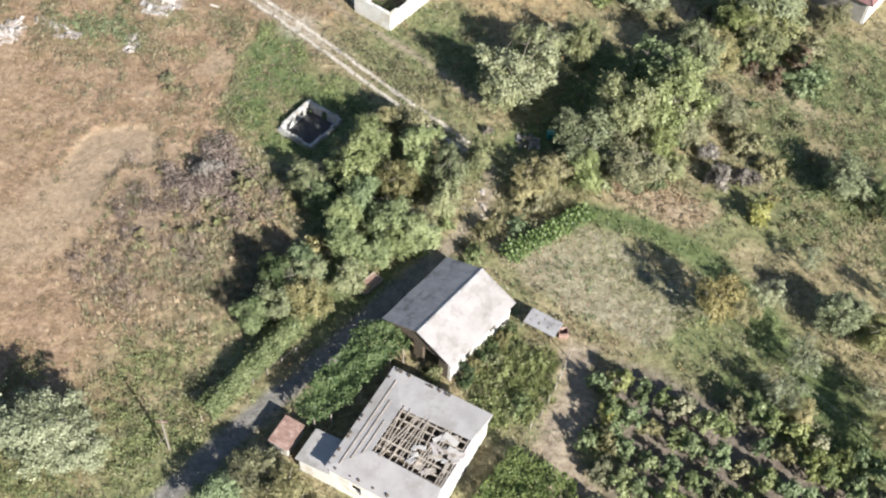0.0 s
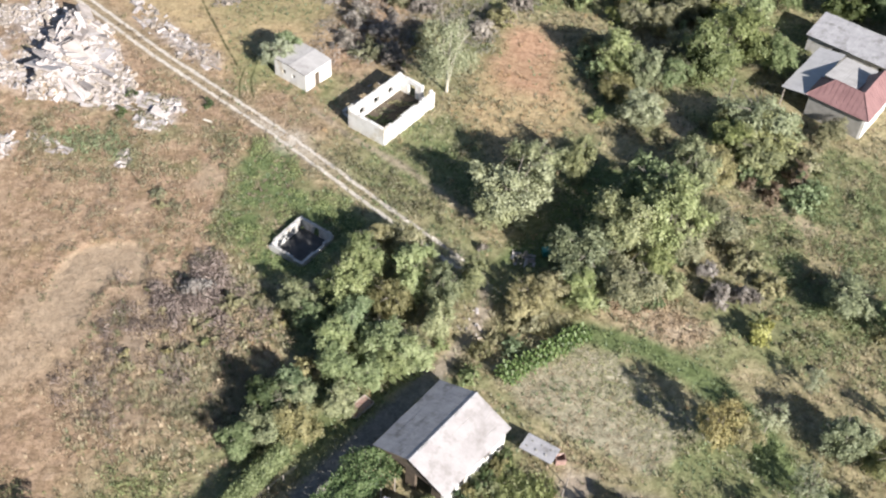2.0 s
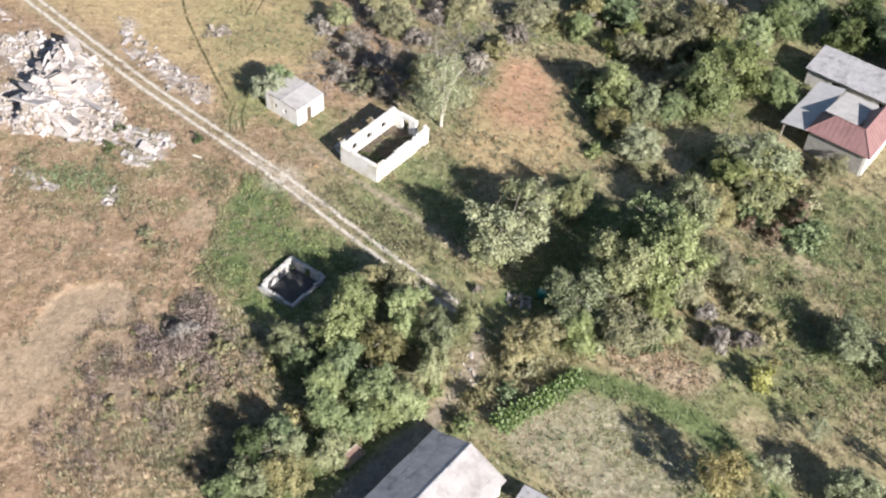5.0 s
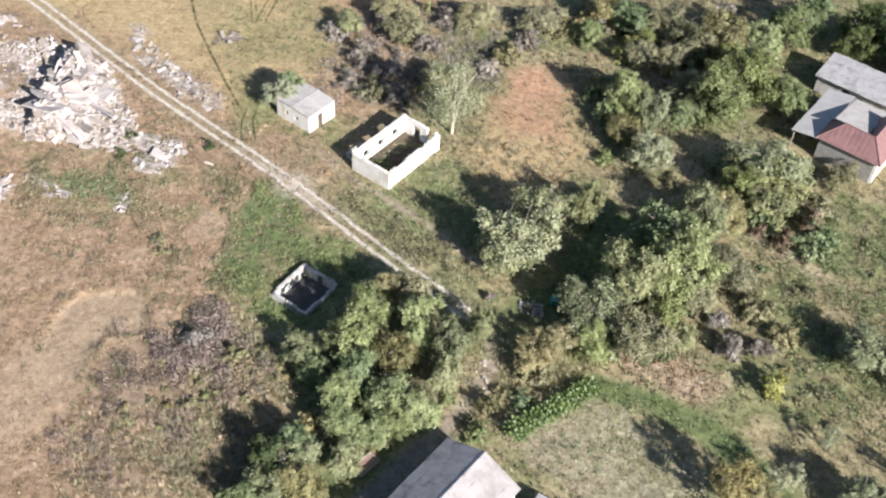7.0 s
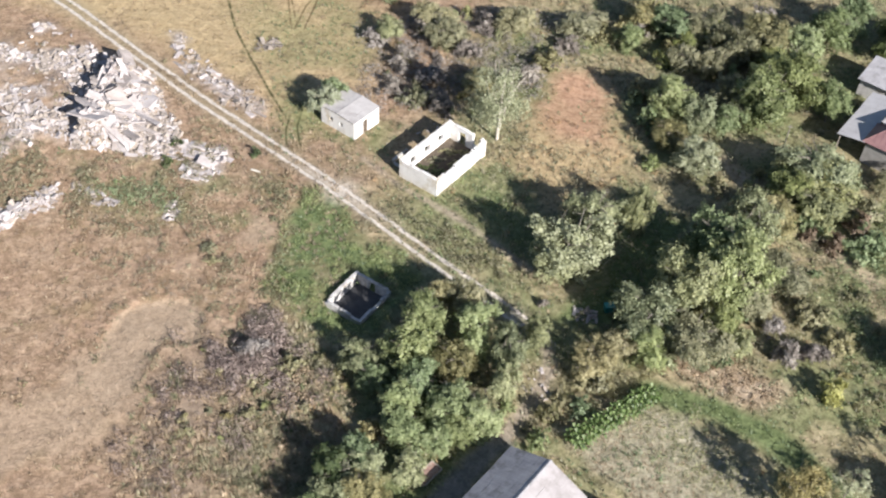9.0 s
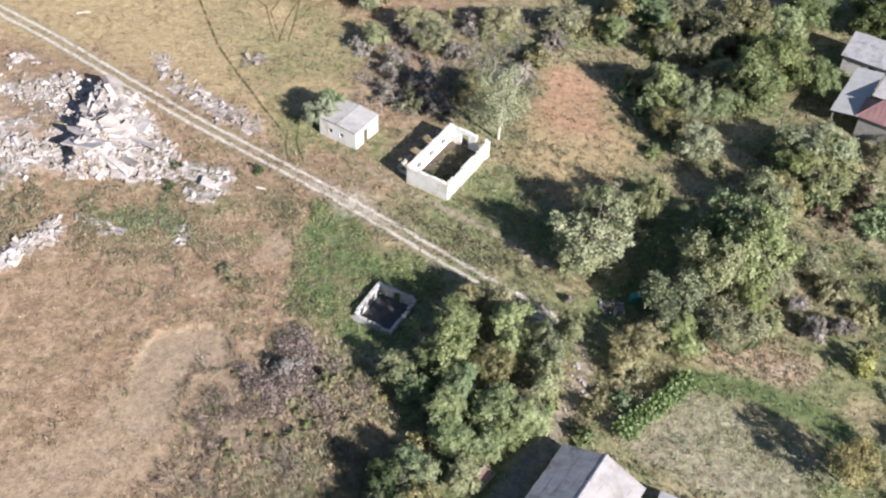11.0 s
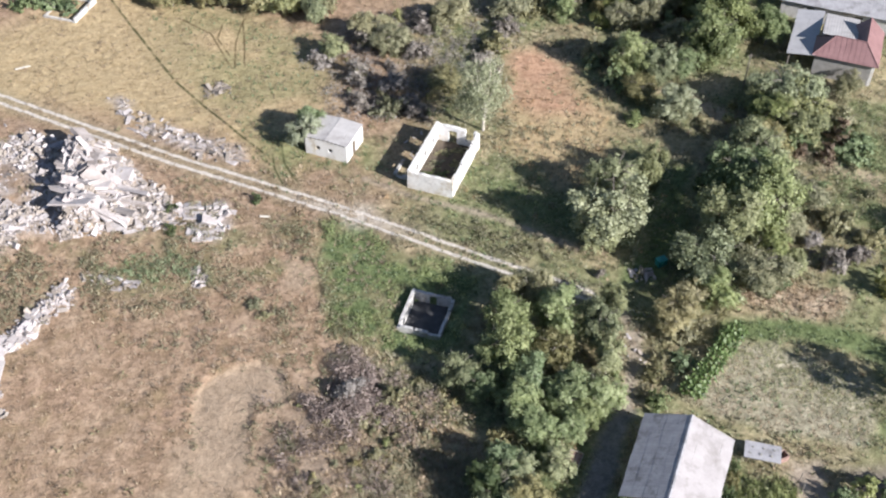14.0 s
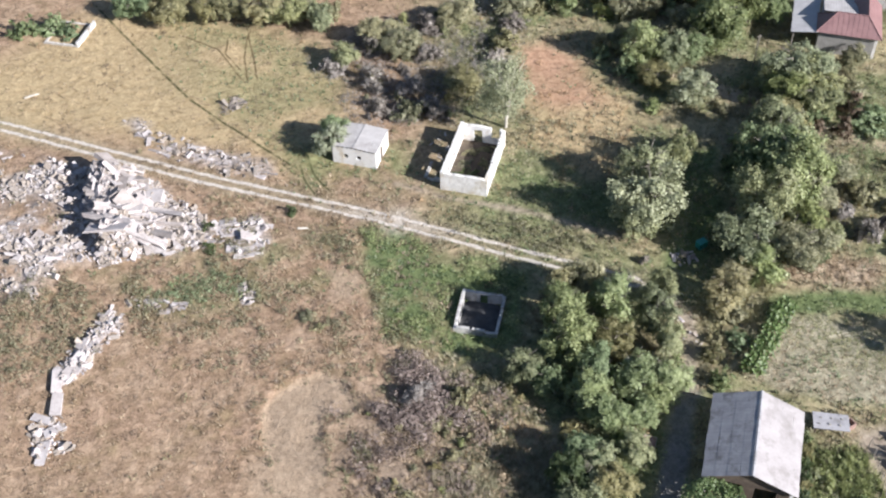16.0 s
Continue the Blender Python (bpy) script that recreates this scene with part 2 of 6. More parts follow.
def fbm(x, y, size, seed, octaves=4):
    total, amp, norm = 0.0, 1.0, 0.0
    for k in range(octaves):
        total = total + amp * lattice(x / size * 2**k + 17.3 * k, y / size * 2**k - 9.1 * k, seed + k)
        norm += amp
        amp *= 0.55
    return total / norm


def near_line(x, y, pts):
    """The distance to a polyline."""
    best = np.full(np.shape(x), 1e9)
    for (ax, ay), (bx, by) in zip(pts, pts[1:]):
        dx, dy = bx - ax, by - ay
        s = np.clip(((x - ax) * dx + (y - ay) * dy) / (dx * dx + dy * dy), 0, 1)
        best = np.minimum(best, np.hypot(x - ax - s * dx, y - ay - s * dy))
    return best


def beside_line(x, y, pts):
    """The distance to a polyline, negative on its other side."""
    best, side = np.full(np.shape(x), 1e9), np.ones(np.shape(x))
    for (ax, ay), (bx, by) in zip(pts, pts[1:]):
        dx, dy = bx - ax, by - ay
        s = np.clip(((x - ax) * dx + (y - ay) * dy) / (dx * dx + dy * dy), 0, 1)
        d = np.hypot(x - ax - s * dx, y - ay - s * dy)
        near = d < best
        best, side = np.where(near, d, best), np.where(near, np.sign((x - ax) * dy - (y - ay) * dx), side)
    return np.clip(best * side, -6, 6)


def inside(x, y, pts, soft=0.8, warp=1.2, seed=3):
    """1 inside a patch, 0 outside, with an uneven soft border."""
    wx = x + (fbm(x, y, 3.0, seed) - 0.5) * 2 * warp
    wy = y + (fbm(x, y, 3.0, seed + 20) - 0.5) * 2 * warp
    odd = np.zeros(np.shape(x), bool)
    ring = list(pts) + [pts[0]]
    for (ax, ay), (bx, by) in zip(ring, ring[1:]):
        if ay != by:
            odd ^= ((ay > wy) != (by > wy)) & (wx < (bx - ax) * (wy - ay) / (by - ay) + ax)
    d = near_line(wx, wy, ring)
    return np.clip(0.5 + np.where(odd, d, -d) / (2 * soft), 0, 1)


TRACK = [(-150, 185), (-75, 128), (-53, 110.8), (-43.5, 102.6), (-34.5, 95), (-26.2, 88.6), (-18.1, 82.3), (-11, 76.3), (-4.4, 70.6), (2, 65.4), (3.2, 64.4)]
LANE = [(5.2, 62.6), (6.2, 59.2), (5.1, 55.9), (2.7, 51.6), (0.2, 48.2), (-3.2, 43.4), (-8.3, 36.5), (-12.8, 31), (-16.8, 25.4), (-40, -6)]
FOOTPATH = [(-14.6, 86.8), (-10, 82.5), (-2.9, 77.6), (4.8, 70.8)]
WHEELS = [(-41, 134), (-39.3, 128.4), (-35.9, 118.1), (-33.3, 110.1), (-30.6, 104.7), (-27, 97.7), (-24.5, 93.4)]
MARKS = [
    [(-31.2, 123.2), (-27.9, 118.8), (-26.4, 111.4)], [(-26.3, 120.3), (-27.2, 117.3), (-26.2, 113.6)],
    [(-23.2, 121.3), (-24, 119.6), (-25.1, 116), (-25.8, 111.2)], [(-23.6, 120.8), (-24.1, 115), (-24.6, 111.4)],
    [(-23.6, 95), (-23.9, 91), (-23.4, 88)], [(-22.5, 95), (-22.7, 91.5), (-22, 88.6)]]
GREEN_YARD = [(-21, 81.9), (-16.7, 79.7), (-14.2, 75.3), (-9.9, 72.6), (-6.6, 69), (-8.5, 64.5), (-10.4, 61), (-15.8, 60.3), (-20.5, 63.1), (-21.7, 67.9), (-21.6, 75)]
PALE_PATCH = [(-35.6, 61.6), (-33.9, 63.1), (-31, 63.8), (-28.9, 64), (-27.5, 62.1), (-27.2, 58.8), (-28.9, 58), (-30.4, 58.6), (-31, 57), (-31.6, 54.4), (-31.6, 52.2), (-34, 51), (-36.8, 51.9), (-35.8, 55), (-36.2, 58.5)]
PALE_TAIL = [(-37.6, 57), (-31.2, 55), (-31.4, 51.5), (-33.6, 47.5), (-44, 40), (-52, 44), (-43, 50), (-39, 52)]
PLOT = [(7.7, 49.9), (11.2, 53.2), (15.2, 54.9), (18.6, 54.1), (19.8, 52.2), (25.4, 47), (25.2, 45.4), (22.8, 43), (20.6, 41), (15.4, 43.8), (9.7, 47.2)]
GREEN_SOUTH = [(22.5, 44), (27.5, 50.5), (33, 46.5), (37.5, 41), (46, 31), (44, 25), (33.8, 31.5), (24.5, 38.2), (19.8, 39.6)]
ORCHARD = [(18, 39.5), (24.5, 37.4), (33.6, 31), (44, 24), (44, 14), (20, 14), (17, 28)]
GREEN_BELT = [(14, 56.6), (20.5, 55.6), (26.8, 51.8), (31.1, 46.5), (33.4, 40.9), (39.9, 32), (52, 20)]
RED_PATCH = [(4.7, 99), (8.5, 106), (12.5, 106), (14.2, 99.6), (14, 92.5), (6.9, 92.5)]
TAN_PATCH = [(1.5, 88), (4.5, 99), (11, 105), (16, 94), (15.8, 87), (11.5, 81.5), (6, 80.5)]
YARD = [(13.3, 41.5), (16.5, 40), (15.6, 34.6), (14.6, 30.1), (17.4, 26.3), (14, 22), (10.5, 29.9), (10.8, 33.2), (13, 36.7)]
VERGE = [(-16.5, 83), (-11.5, 80.3), (-4.5, 76.3), (4.5, 69.5), (2.2, 67), (-4.1, 72), (-10.6, 77.7)]
BRAMBLES = [(-28, 57.5), (-21.5, 62), (-15.5, 57), (-17, 47), (-25, 41), (-32, 46)]
MEADOW = [(-70, 116), (-36, 137), (-14, 112), (-16.5, 96), (-22, 90.5), (-30, 98), (-44, 106.5)]
PALE_SPOT = [(-25.2, 76.2), (-22.4, 75.6), (-22.4, 72.2), (-25.2, 71.8)]
GOLDEN = [(-19.5, 53.8), (-14.2, 54.4), (-13.2, 52), (-18, 47.8), (-21, 49.6)]
PURPLE = [(-23, 59.6), (-20.6, 62.2), (-18.2, 57.6), (-19, 54.5), (-22.6, 53.7), (-25.4, 57.3)]
CLUMP_LINES = [[(-30.5, 74.2), (-28.5, 70.6), (-26.6, 67.2), (-25.6, 64), (-23.4, 59.6), (-21.3, 55.1)], [(-23, 80.9), (-22.4, 74.4), (-21.8, 67.9), (-21.1, 64.1)], [(-43.6, 80.6), (-38.2, 78.5), (-32.6, 76.2)]]
# two patches of tree shade, put into the ground as darker green cover
SHADE_GLADE = [(5.6, 64.2), (9, 63.6), (14.2, 65), (17.2, 71), (21.5, 80.5), (17, 82.5), (13, 77.5), (11.6, 71), (7.4, 67)]
SHADE_STRIP = [(7, 72), (2, 73.4), (-3.6, 81), (-1.4, 86.6), (4.6, 80.6), (9.6, 77)]
EAST_PATH = [(26.5, 91), (30.8, 82.9), (34.6, 78.2), (39.6, 73.3)]
CLEARING = [(27.4, 95.6), (33.2, 95.4), (30.4, 91.2), (26.8, 92.4)]
HAY_STRIP = [(13.6, 61.4), (16.5, 62.8), (23, 61.5), (28.5, 58), (25.5, 55.5), (20, 57.5)]
HEAP_ONE = [(-62, 100), (-57, 107.5), (-51.5, 105), (-47, 101.2), (-43.2, 100.2), (-39.2, 93.2), (-35.4, 87.2), (-39.5, 84.6), (-44.6, 86.8), (-49.7, 86.5), (-55, 82), (-60, 90)]
PILE = [(-46.8, 98.4), (-43.8, 99.2), (-41.4, 97.4), (-39.4, 91), (-39.8, 86), (-43.2, 85), (-46.8, 86.4), (-47.4, 90), (-46.6, 94)]
SHED_YARD = [(-25.5, 98.5), (-21.5, 96.5), (-17, 95.5), (-11.5, 92.5), (-12.5, 87.5), (-16, 84.8), (-21, 86.6), (-24.9, 90)]
HEAP_TWO = [(-33.4, 87.6), (-29.8, 85.6), (-30.4, 80.9), (-34.2, 82.4)]
HEAP_THREE = [(-41.2, 108.4), (-39.8, 108.6), (-36.2, 102.8), (-31.8, 98), (-27, 94.4), (-27.8, 92.9), (-33.2, 96.2), (-37.8, 100.8)]
HEAP_FOUR = [(-47.2, 78), (-45.8, 77), (-47.5, 74.6), (-49.5, 72.6), (-51.4, 70.8), (-52.6, 70.4), (-52.3, 72.4), (-50.6, 74.2), (-48.4, 75.8)]


def ground_z(x, y):
    x, y = np.asarray(x, float), np.asarray(y, float)
    z = (fbm(x, y, 9.0, 5) - 0.5) * 0.5 + (fbm(x, y, 1.6, 9, 3) - 0.5) * 0.16
    flat = np.clip(np.minimum(near_line(x, y, TRACK), near_line(x, y, LANE)) / 2.5, 0.25, 1)
    heap = np.maximum(inside(x, y, HEAP_ONE, 1.6), inside(x, y, HEAP_TWO, 1) * 0.1)
    heap = np.maximum(heap, np.maximum(inside(x, y, HEAP_THREE, 0.9) * 0.4, inside(x, y, HEAP_FOUR, 0.8) * 0.6))
    east = x + 46.2 - (y - 93) * 0.13 + (fbm(x, y, 3.2, 35) - 0.5) * 3.6        # metres east of the crest
    crest = np.clip((east + 0.6) / 1.3, 0, 1) * np.clip(1.15 - east / 8.0, 0, 1)
    core = inside(x, y, PILE, 0.9, 1.2) * (0.25 + 1.9 * crest * (0.5 + fbm(x, y, 2.4, 33)))
    u, v = (x + 12.83) * 0.515 + (y - 65.49) * 0.857, -(x + 12.83) * 0.857 + (y - 65.49) * 0.515
    dip = 1.25 * np.exp(-((u / 2.45) ** 8 + (v / 2.05) ** 8))        # sunken floor of the small ruin
    sunk = 0.27 * inside(x, y, PALE_PATCH, 0.3, 0.4) * np.clip((y - 53) / 4, 0, 1)
    return z * flat - dip - sunk + heap * (0.15 + 0.5 * fbm(x, y, 3.5, 31)) + core


def cover(x, y):
    """How much of each ground cover lies at a place."""
    c = {}
    d = near_line(x, y, TRACK)
    wob = (fbm(x, y, 2.0, 60) - 0.5) * 0.5
    rut = np.exp(-(((np.abs(d) - 0.60 + wob * 0.3) / 0.25) ** 2))
    c["spot"] = np.maximum(0.75 * np.exp(-((x + 16.4) ** 2 + (y - 81) ** 2) / 3.0), 0.6 * np.exp(-((x - 2.6) ** 2 + (y - 65) ** 2) / 0.8))
    c["spot"] = np.maximum(c["spot"], 0.65 * np.exp(-((d / 0.75) ** 2)) * np.clip(1.2 - np.abs(y - 81.5) / 5, 0, 1))
    c["track_d"], c["wheel_d"] = beside_line(x, y, TRACK), beside_line(x, y, WHEELS)
    c["track"] = np.clip(rut * (0.9 + 0.6 * (fbm(x, y, 1.5, 61) - 0.35)), 0, 1)
    c["verge"] = np.clip(1.4 - np.abs(d) / 1.5 + wob, 0, 1) * 0.55
    lane = near_line(x, y, LANE)
    c["lane"] = np.clip((np.where(y > 50.5, 0.9, 1.45) - lane + wob * 1.6) / 0.7, 0, 1) * np.where(y > 50.5, 0.75, 1)
    path = np.clip((0.65 - near_line(x, y, FOOTPATH) + wob) / 0.5, 0, 1) * 0.8
    marks = [near_line(x, y, line) for line in MARKS]
    c["marks"] = np.clip(1.5 - np.min(marks, 0) / 0.7, 0, 1)
    for k, line in enumerate(MARKS):
        c["mark_%d" % k] = beside_line(x, y, line)
    wheel = np.minimum(near_line(x, y, WHEELS), np.min(marks, 0))
    c["wheel"] = np.clip(1.2 - wheel / 0.26 + wob, 0, 1)
    g = inside(x, y, GREEN_YARD, 1.0) * np.clip(0.55 + (fbm(x, y, 2.4, 47) - 0.30) * 3.5, 0.6, 1)
    g = np.maximum(g, inside(x, y, VERGE, 0.9) * 0.5)
    g = np.maximum(g, np.clip((2.3 - near_line(x, y, GREEN_BELT) + wob * 2.5) / 1.2, 0, 1))
    g = np.maximum(g, inside(x, y, GREEN_SOUTH, 1.5) * np.clip(0.7 + (fbm(x, y, 4, 39) - 0.4) * 2.0, 0.45, 1.0))
    east = np.clip((x + 22 - (y - 60) * 0.30) / 10, 0, 1)
    g = np.maximum(g, east * np.clip((fbm(x, y, 7.0, 40) - 0.46) * 4.2, 0, 0.62))
    g = np.maximum(g, np.clip((34 - y) / 8, 0, 1) * np.clip((-x - 10) / 6, 0, 1) * np.clip((fbm(x, y, 4, 41) - 0.28) * 3, 0, 0.6))
    g = np.maximum(g, inside(x, y, MEADOW, 3) * np.clip((fbm(x, y, 9, 42) - 0.36) * 3.0, 0, 0.42) * np.clip((x + 38) / 12, 0, 1))
    g = np.maximum(g, inside(x, y, SHED_YARD, 2.0) * np.clip((fbm(x, y, 4, 43) - 0.22) * 2.8, 0, 0.72))
    g = np.maximum(g, inside(x, y, [(-11.6, 41.4), (-8.6, 46.0), (-3, 48.4), (-0.6, 48.6), (-3.6, 45.4), (-8.6, 38.8)], 0.8) * 0.85)
    g = np.maximum(g, inside(x, y, [(-46, 84), (-34, 84), (-24, 82), (-24, 74), (-36, 74), (-48, 77)], 2.0) * np.clip((fbm(x, y, 3, 45) - 0.38) * 3.0, 0, 0.5))
    # green cover deepens the tree shade between and behind the crowns
    g = np.maximum(g, np.maximum(inside(x, y, SHADE_GLADE, 1.2), inside(x, y, SHADE_STRIP, 1.5) * 0.85))
    warm = np.maximum(inside(x, y, TAN_PATCH, 1.8), inside(x, y, RED_PATCH, 1.4))
    c["warm"] = warm
    g = g * (1 - 0.75 * warm)
    c["green"] = g
    c["east"] = east
    c["pale"] = np.maximum(np.maximum(inside(x, y, PALE_PATCH, 0.12, 0.5), inside(x, y, PALE_TAIL, 0.8, 1.2) * 0.75), inside(x, y, PALE_SPOT, 0.5, 0.8) * 0.8)
    c["plot"] = inside(x, y, PLOT, 0.5, 0.7)
    c["red"] = np.maximum(inside(x, y, RED_PATCH, 1.4), 0)
    c["tan"] = np.maximum(inside(x, y, TAN_PATCH, 1.8), np.maximum(inside(x, y, MEADOW, 2.5), np.maximum(inside(x, y, HAY_STRIP, 1.0), inside(x, y, GOLDEN, 1.5))))
    c["lane"] = c["lane"] * np.clip((50.6 - y) / 1.5, 0.25, 1)
    path = np.maximum(path, np.clip((1.0 - lane + wob) / 0.6, 0, 1) * (y > 48.5) * 0.8)
    c["hay"] = np.clip((1.3 - near_line(x, y, EAST_PATH) + wob) / 0.8, 0, 0.7)
    c["hay"] = np.maximum(c["hay"], inside(x, y, CLEARING, 1.0) * 0.6)
    c["hay"] = np.maximum(c["hay"], inside(x, y, HAY_STRIP, 1.2))
    c["bare"] = np.maximum(inside(x, y, YARD, 0.7), path)
    c["till"] = inside(x, y, ORCHARD, 0.8)
    clumps = np.minimum(near_line(x, y, CLUMP_LINES[0]), np.minimum(near_line(x, y, CLUMP_LINES[1]), near_line(x, y, CLUMP_LINES[2])))
    c["clump"] = np.clip(1.3 - clumps / 1.6, 0, 1) * np.clip((fbm(x, y, 2.6, 66) - 0.38) * 5, 0, 1)
    c["bramble"] = inside(x, y, BRAMBLES, 2.5)
    heap = np.maximum(inside(x, y, HEAP_ONE, 1.6), inside(x, y, HEAP_TWO, 0.8))
    heap = np.maximum(heap, np.maximum(inside(x, y, HEAP_THREE, 0.8), inside(x, y, HEAP_FOUR, 0.6)))
    c["heap"] = heap * np.clip((fbm(x, y, 4, 44) - 0.30) * 4, 0, 1)
    return c


def ground_material():
    m, t, b = nodes_of("rough_ground")
    p = place_node(t)

    def attr(name):
        a = t.nodes.new("ShaderNodeAttribute")
        a.attribute_name = name
        return a.outputs["Fac"]
    big, med, fine = noise_node(t, 0.16, 5, 0.6, p), noise_node(t, 0.9, 6, 0.65, p), noise_node(t, 5.5, 5, 0.7, p)
    dry = ramp(t, med, [(0.3, (0.185, 0.140, 0.100)), (0.5, (0.310, 0.243, 0.180)), (0.7, (0.420, 0.340, 0.260))])
    dry = blend(t, ramp(t, big, [(0.42, (0, 0, 0)), (0.62, (0.7, 0.7, 0.7))]), dry, ramp(t, med, [(0.3, (0.21, 0.150, 0.110)), (0.7, (0.365, 0.270, 0.205))]))
    olive = ramp(t, noise_node(t, 0.32, 5, 0.65, p), [(0.50, (0, 0, 0)), (0.66, (0.75, 0.75, 0.75))])
    dry = blend(t, olive, dry, ramp(t, med, [(0.3, (0.135, 0.115, 0.068)), (0.7, (0.285, 0.235, 0.150))]))
    bare = ramp(t, noise_node(t, 0.21, 6, 0.7, p), [(0.56, (0, 0, 0)), (0.68, (0.8, 0.8, 0.8))])
    dry = blend(t, bare, dry, ramp(t, med, [(0.3, (0.29, 0.225, 0.175)), (0.7, (0.39, 0.315, 0.25))]))
    mat = ramp(t, noise_node(t, 0.55, 6, 0.72, p), [(0.47, (0, 0, 0)), (0.60, (0.65, 0.65, 0.65))])
    dry = blend(t, mat, dry, ramp(t, fine, [(0.3, (0.150, 0.108, 0.074)), (0.7, (0.260, 0.196, 0.140))]))
    rough = ramp(t, med, [(0.28, (0.160, 0.142, 0.078)), (0.5, (0.290, 0.254, 0.152)), (0.72, (0.455, 0.385, 0.255))])
    dry = blend(t, 1.0, dry, (1.15, 1.06, 0.995), "MULTIPLY")
    col = blend(t, attr("east"), dry, rough)
    col = blend(t, attr("tan"), col, ramp(t, med, [(0.3, (0.325, 0.245, 0.140)), (0.7, (0.470, 0.368, 0.226))]))
    col = blend(t, attr("red"), col, ramp(t, med, [(0.3, (0.330, 0.200, 0.130)), (0.7, (0.470, 0.305, 0.208))]))
    col = blend(t, attr("bramble"), col, ramp(t, med, [(0.3, (0.200, 0.150, 0.112)), (0.7, (0.375, 0.292, 0.220))]))
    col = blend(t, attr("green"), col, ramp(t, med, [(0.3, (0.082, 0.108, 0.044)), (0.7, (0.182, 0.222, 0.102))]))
    col = blend(t, attr("hay"), col, ramp(t, med, [(0.3, (0.360, 0.278, 0.200)), (0.7, (0.520, 0.420, 0.318))]))
    col = blend(t, attr("pale"), col, ramp(t, med, [(0.3, (0.315, 0.236, 0.168)), (0.7, (0.385, 0.296, 0.216))]))
    col = blend(t, attr("plot"), col, ramp(t, med, [(0.3, (0.235, 0.225, 0.158)), (0.5, (0.335, 0.308, 0.222)), (0.7, (0.465, 0.42, 0.315))]))
    col = blend(t, attr("bare"), col, ramp(t, med, [(0.3, (0.25, 0.20, 0.155)), (0.7, (0.41, 0.345, 0.275))]))
    col = blend(t, attr("till"), col, ramp(t, med, [(0.3, (0.140, 0.117, 0.100)), (0.7, (0.265, 0.228, 0.198))]))
    col = blend(t, attr("verge"), col, ramp(t, med, [(0.3, (0.20, 0.175, 0.115)), (0.7, (0.34, 0.295, 0.205))]))
    col = blend(t, attr("lane"), col, ramp(t, med, [(0.3, (0.165, 0.158, 0.152)), (0.7, (0.280, 0.265, 0.250))]))
    gap = noise_node(t, 0.7, 4, 0.6, p)
    thin = calc(t, "SUBTRACT", 1.0, calc(t, "DIVIDE", calc(t, "ABSOLUTE", attr("wheel_d")), 0.26))
    thin = calc(t, "MULTIPLY", calc(t, "MULTIPLY", thin, calc(t, "MULTIPLY_ADD", gap, 6.0, -2.2, clamp=True), clamp=True), 1.4, clamp=True)
    col = blend(t, thin, col, (0.085, 0.080, 0.038))
    for k in range(len(MARKS)):
        line = calc(t, "SUBTRACT", 1.0, calc(t, "DIVIDE", calc(t, "ABSOLUTE", attr("mark_%d" % k)), 0.2), clamp=True)
        line = calc(t, "MULTIPLY", calc(t, "MULTIPLY", line, attr("marks")), calc(t, "MULTIPLY_ADD", gap, 6.0, -1.9, clamp=True))
        col = blend(t, line, col, (0.115, 0.085, 0.045) if k < 4 else (0.060, 0.066, 0.030))
    col = blend(t, attr("heap"), col, ramp(t, med, [(0.3, (0.250, 0.212, 0.190)), (0.5, (0.385, 0.340, 0.318)), (0.7, (0.53, 0.488, 0.470))]))
    off = calc(t, "ADD", calc(t, "ABSOLUTE", attr("track_d")), calc(t, "MULTIPLY_ADD", gap, 0.5, -0.25))
    rut = calc(t, "SUBTRACT", 1.0, calc(t, "DIVIDE", calc(t, "ABSOLUTE", calc(t, "SUBTRACT", off, 0.62)), 0.36))
    rut = calc(t, "ADD", calc(t, "MULTIPLY", rut, 1.7), calc(t, "MULTIPLY_ADD", fine, 1.4, -0.85), clamp=True)
    col = blend(t, calc(t, "MAXIMUM", rut, attr("spot")), col, ramp(t, fine, [(0.3, (0.44, 0.395, 0.350)), (0.7, (0.63, 0.580, 0.530))]))
    col = blend(t, 0.5, col, ramp(t, fine, [(0.25, (0.40, 0.40, 0.40)), (0.7, (1, 1, 1))]), "MULTIPLY")
    col = blend(t, 0.55, col, ramp(t, noise_node(t, 1.9, 6, 0.72, p), [(0.36, (0.45, 0.43, 0.40)), (0.6, (1, 1, 1))]), "MULTIPLY")
    col = blend(t, 1.0, col, (1.27, 1.27, 1.27), "MULTIPLY")
    t.links.new(col, b.inputs["Base Color"])
    b.inputs["Roughness"].default_value = 0.97
    b.inputs["Specular IOR Level"].default_value = 0.15
    bump(t, b, calc(t, "ADD", fine, calc(t, "MULTIPLY", med, 2.0)), 0.7, 0.12)
    return m


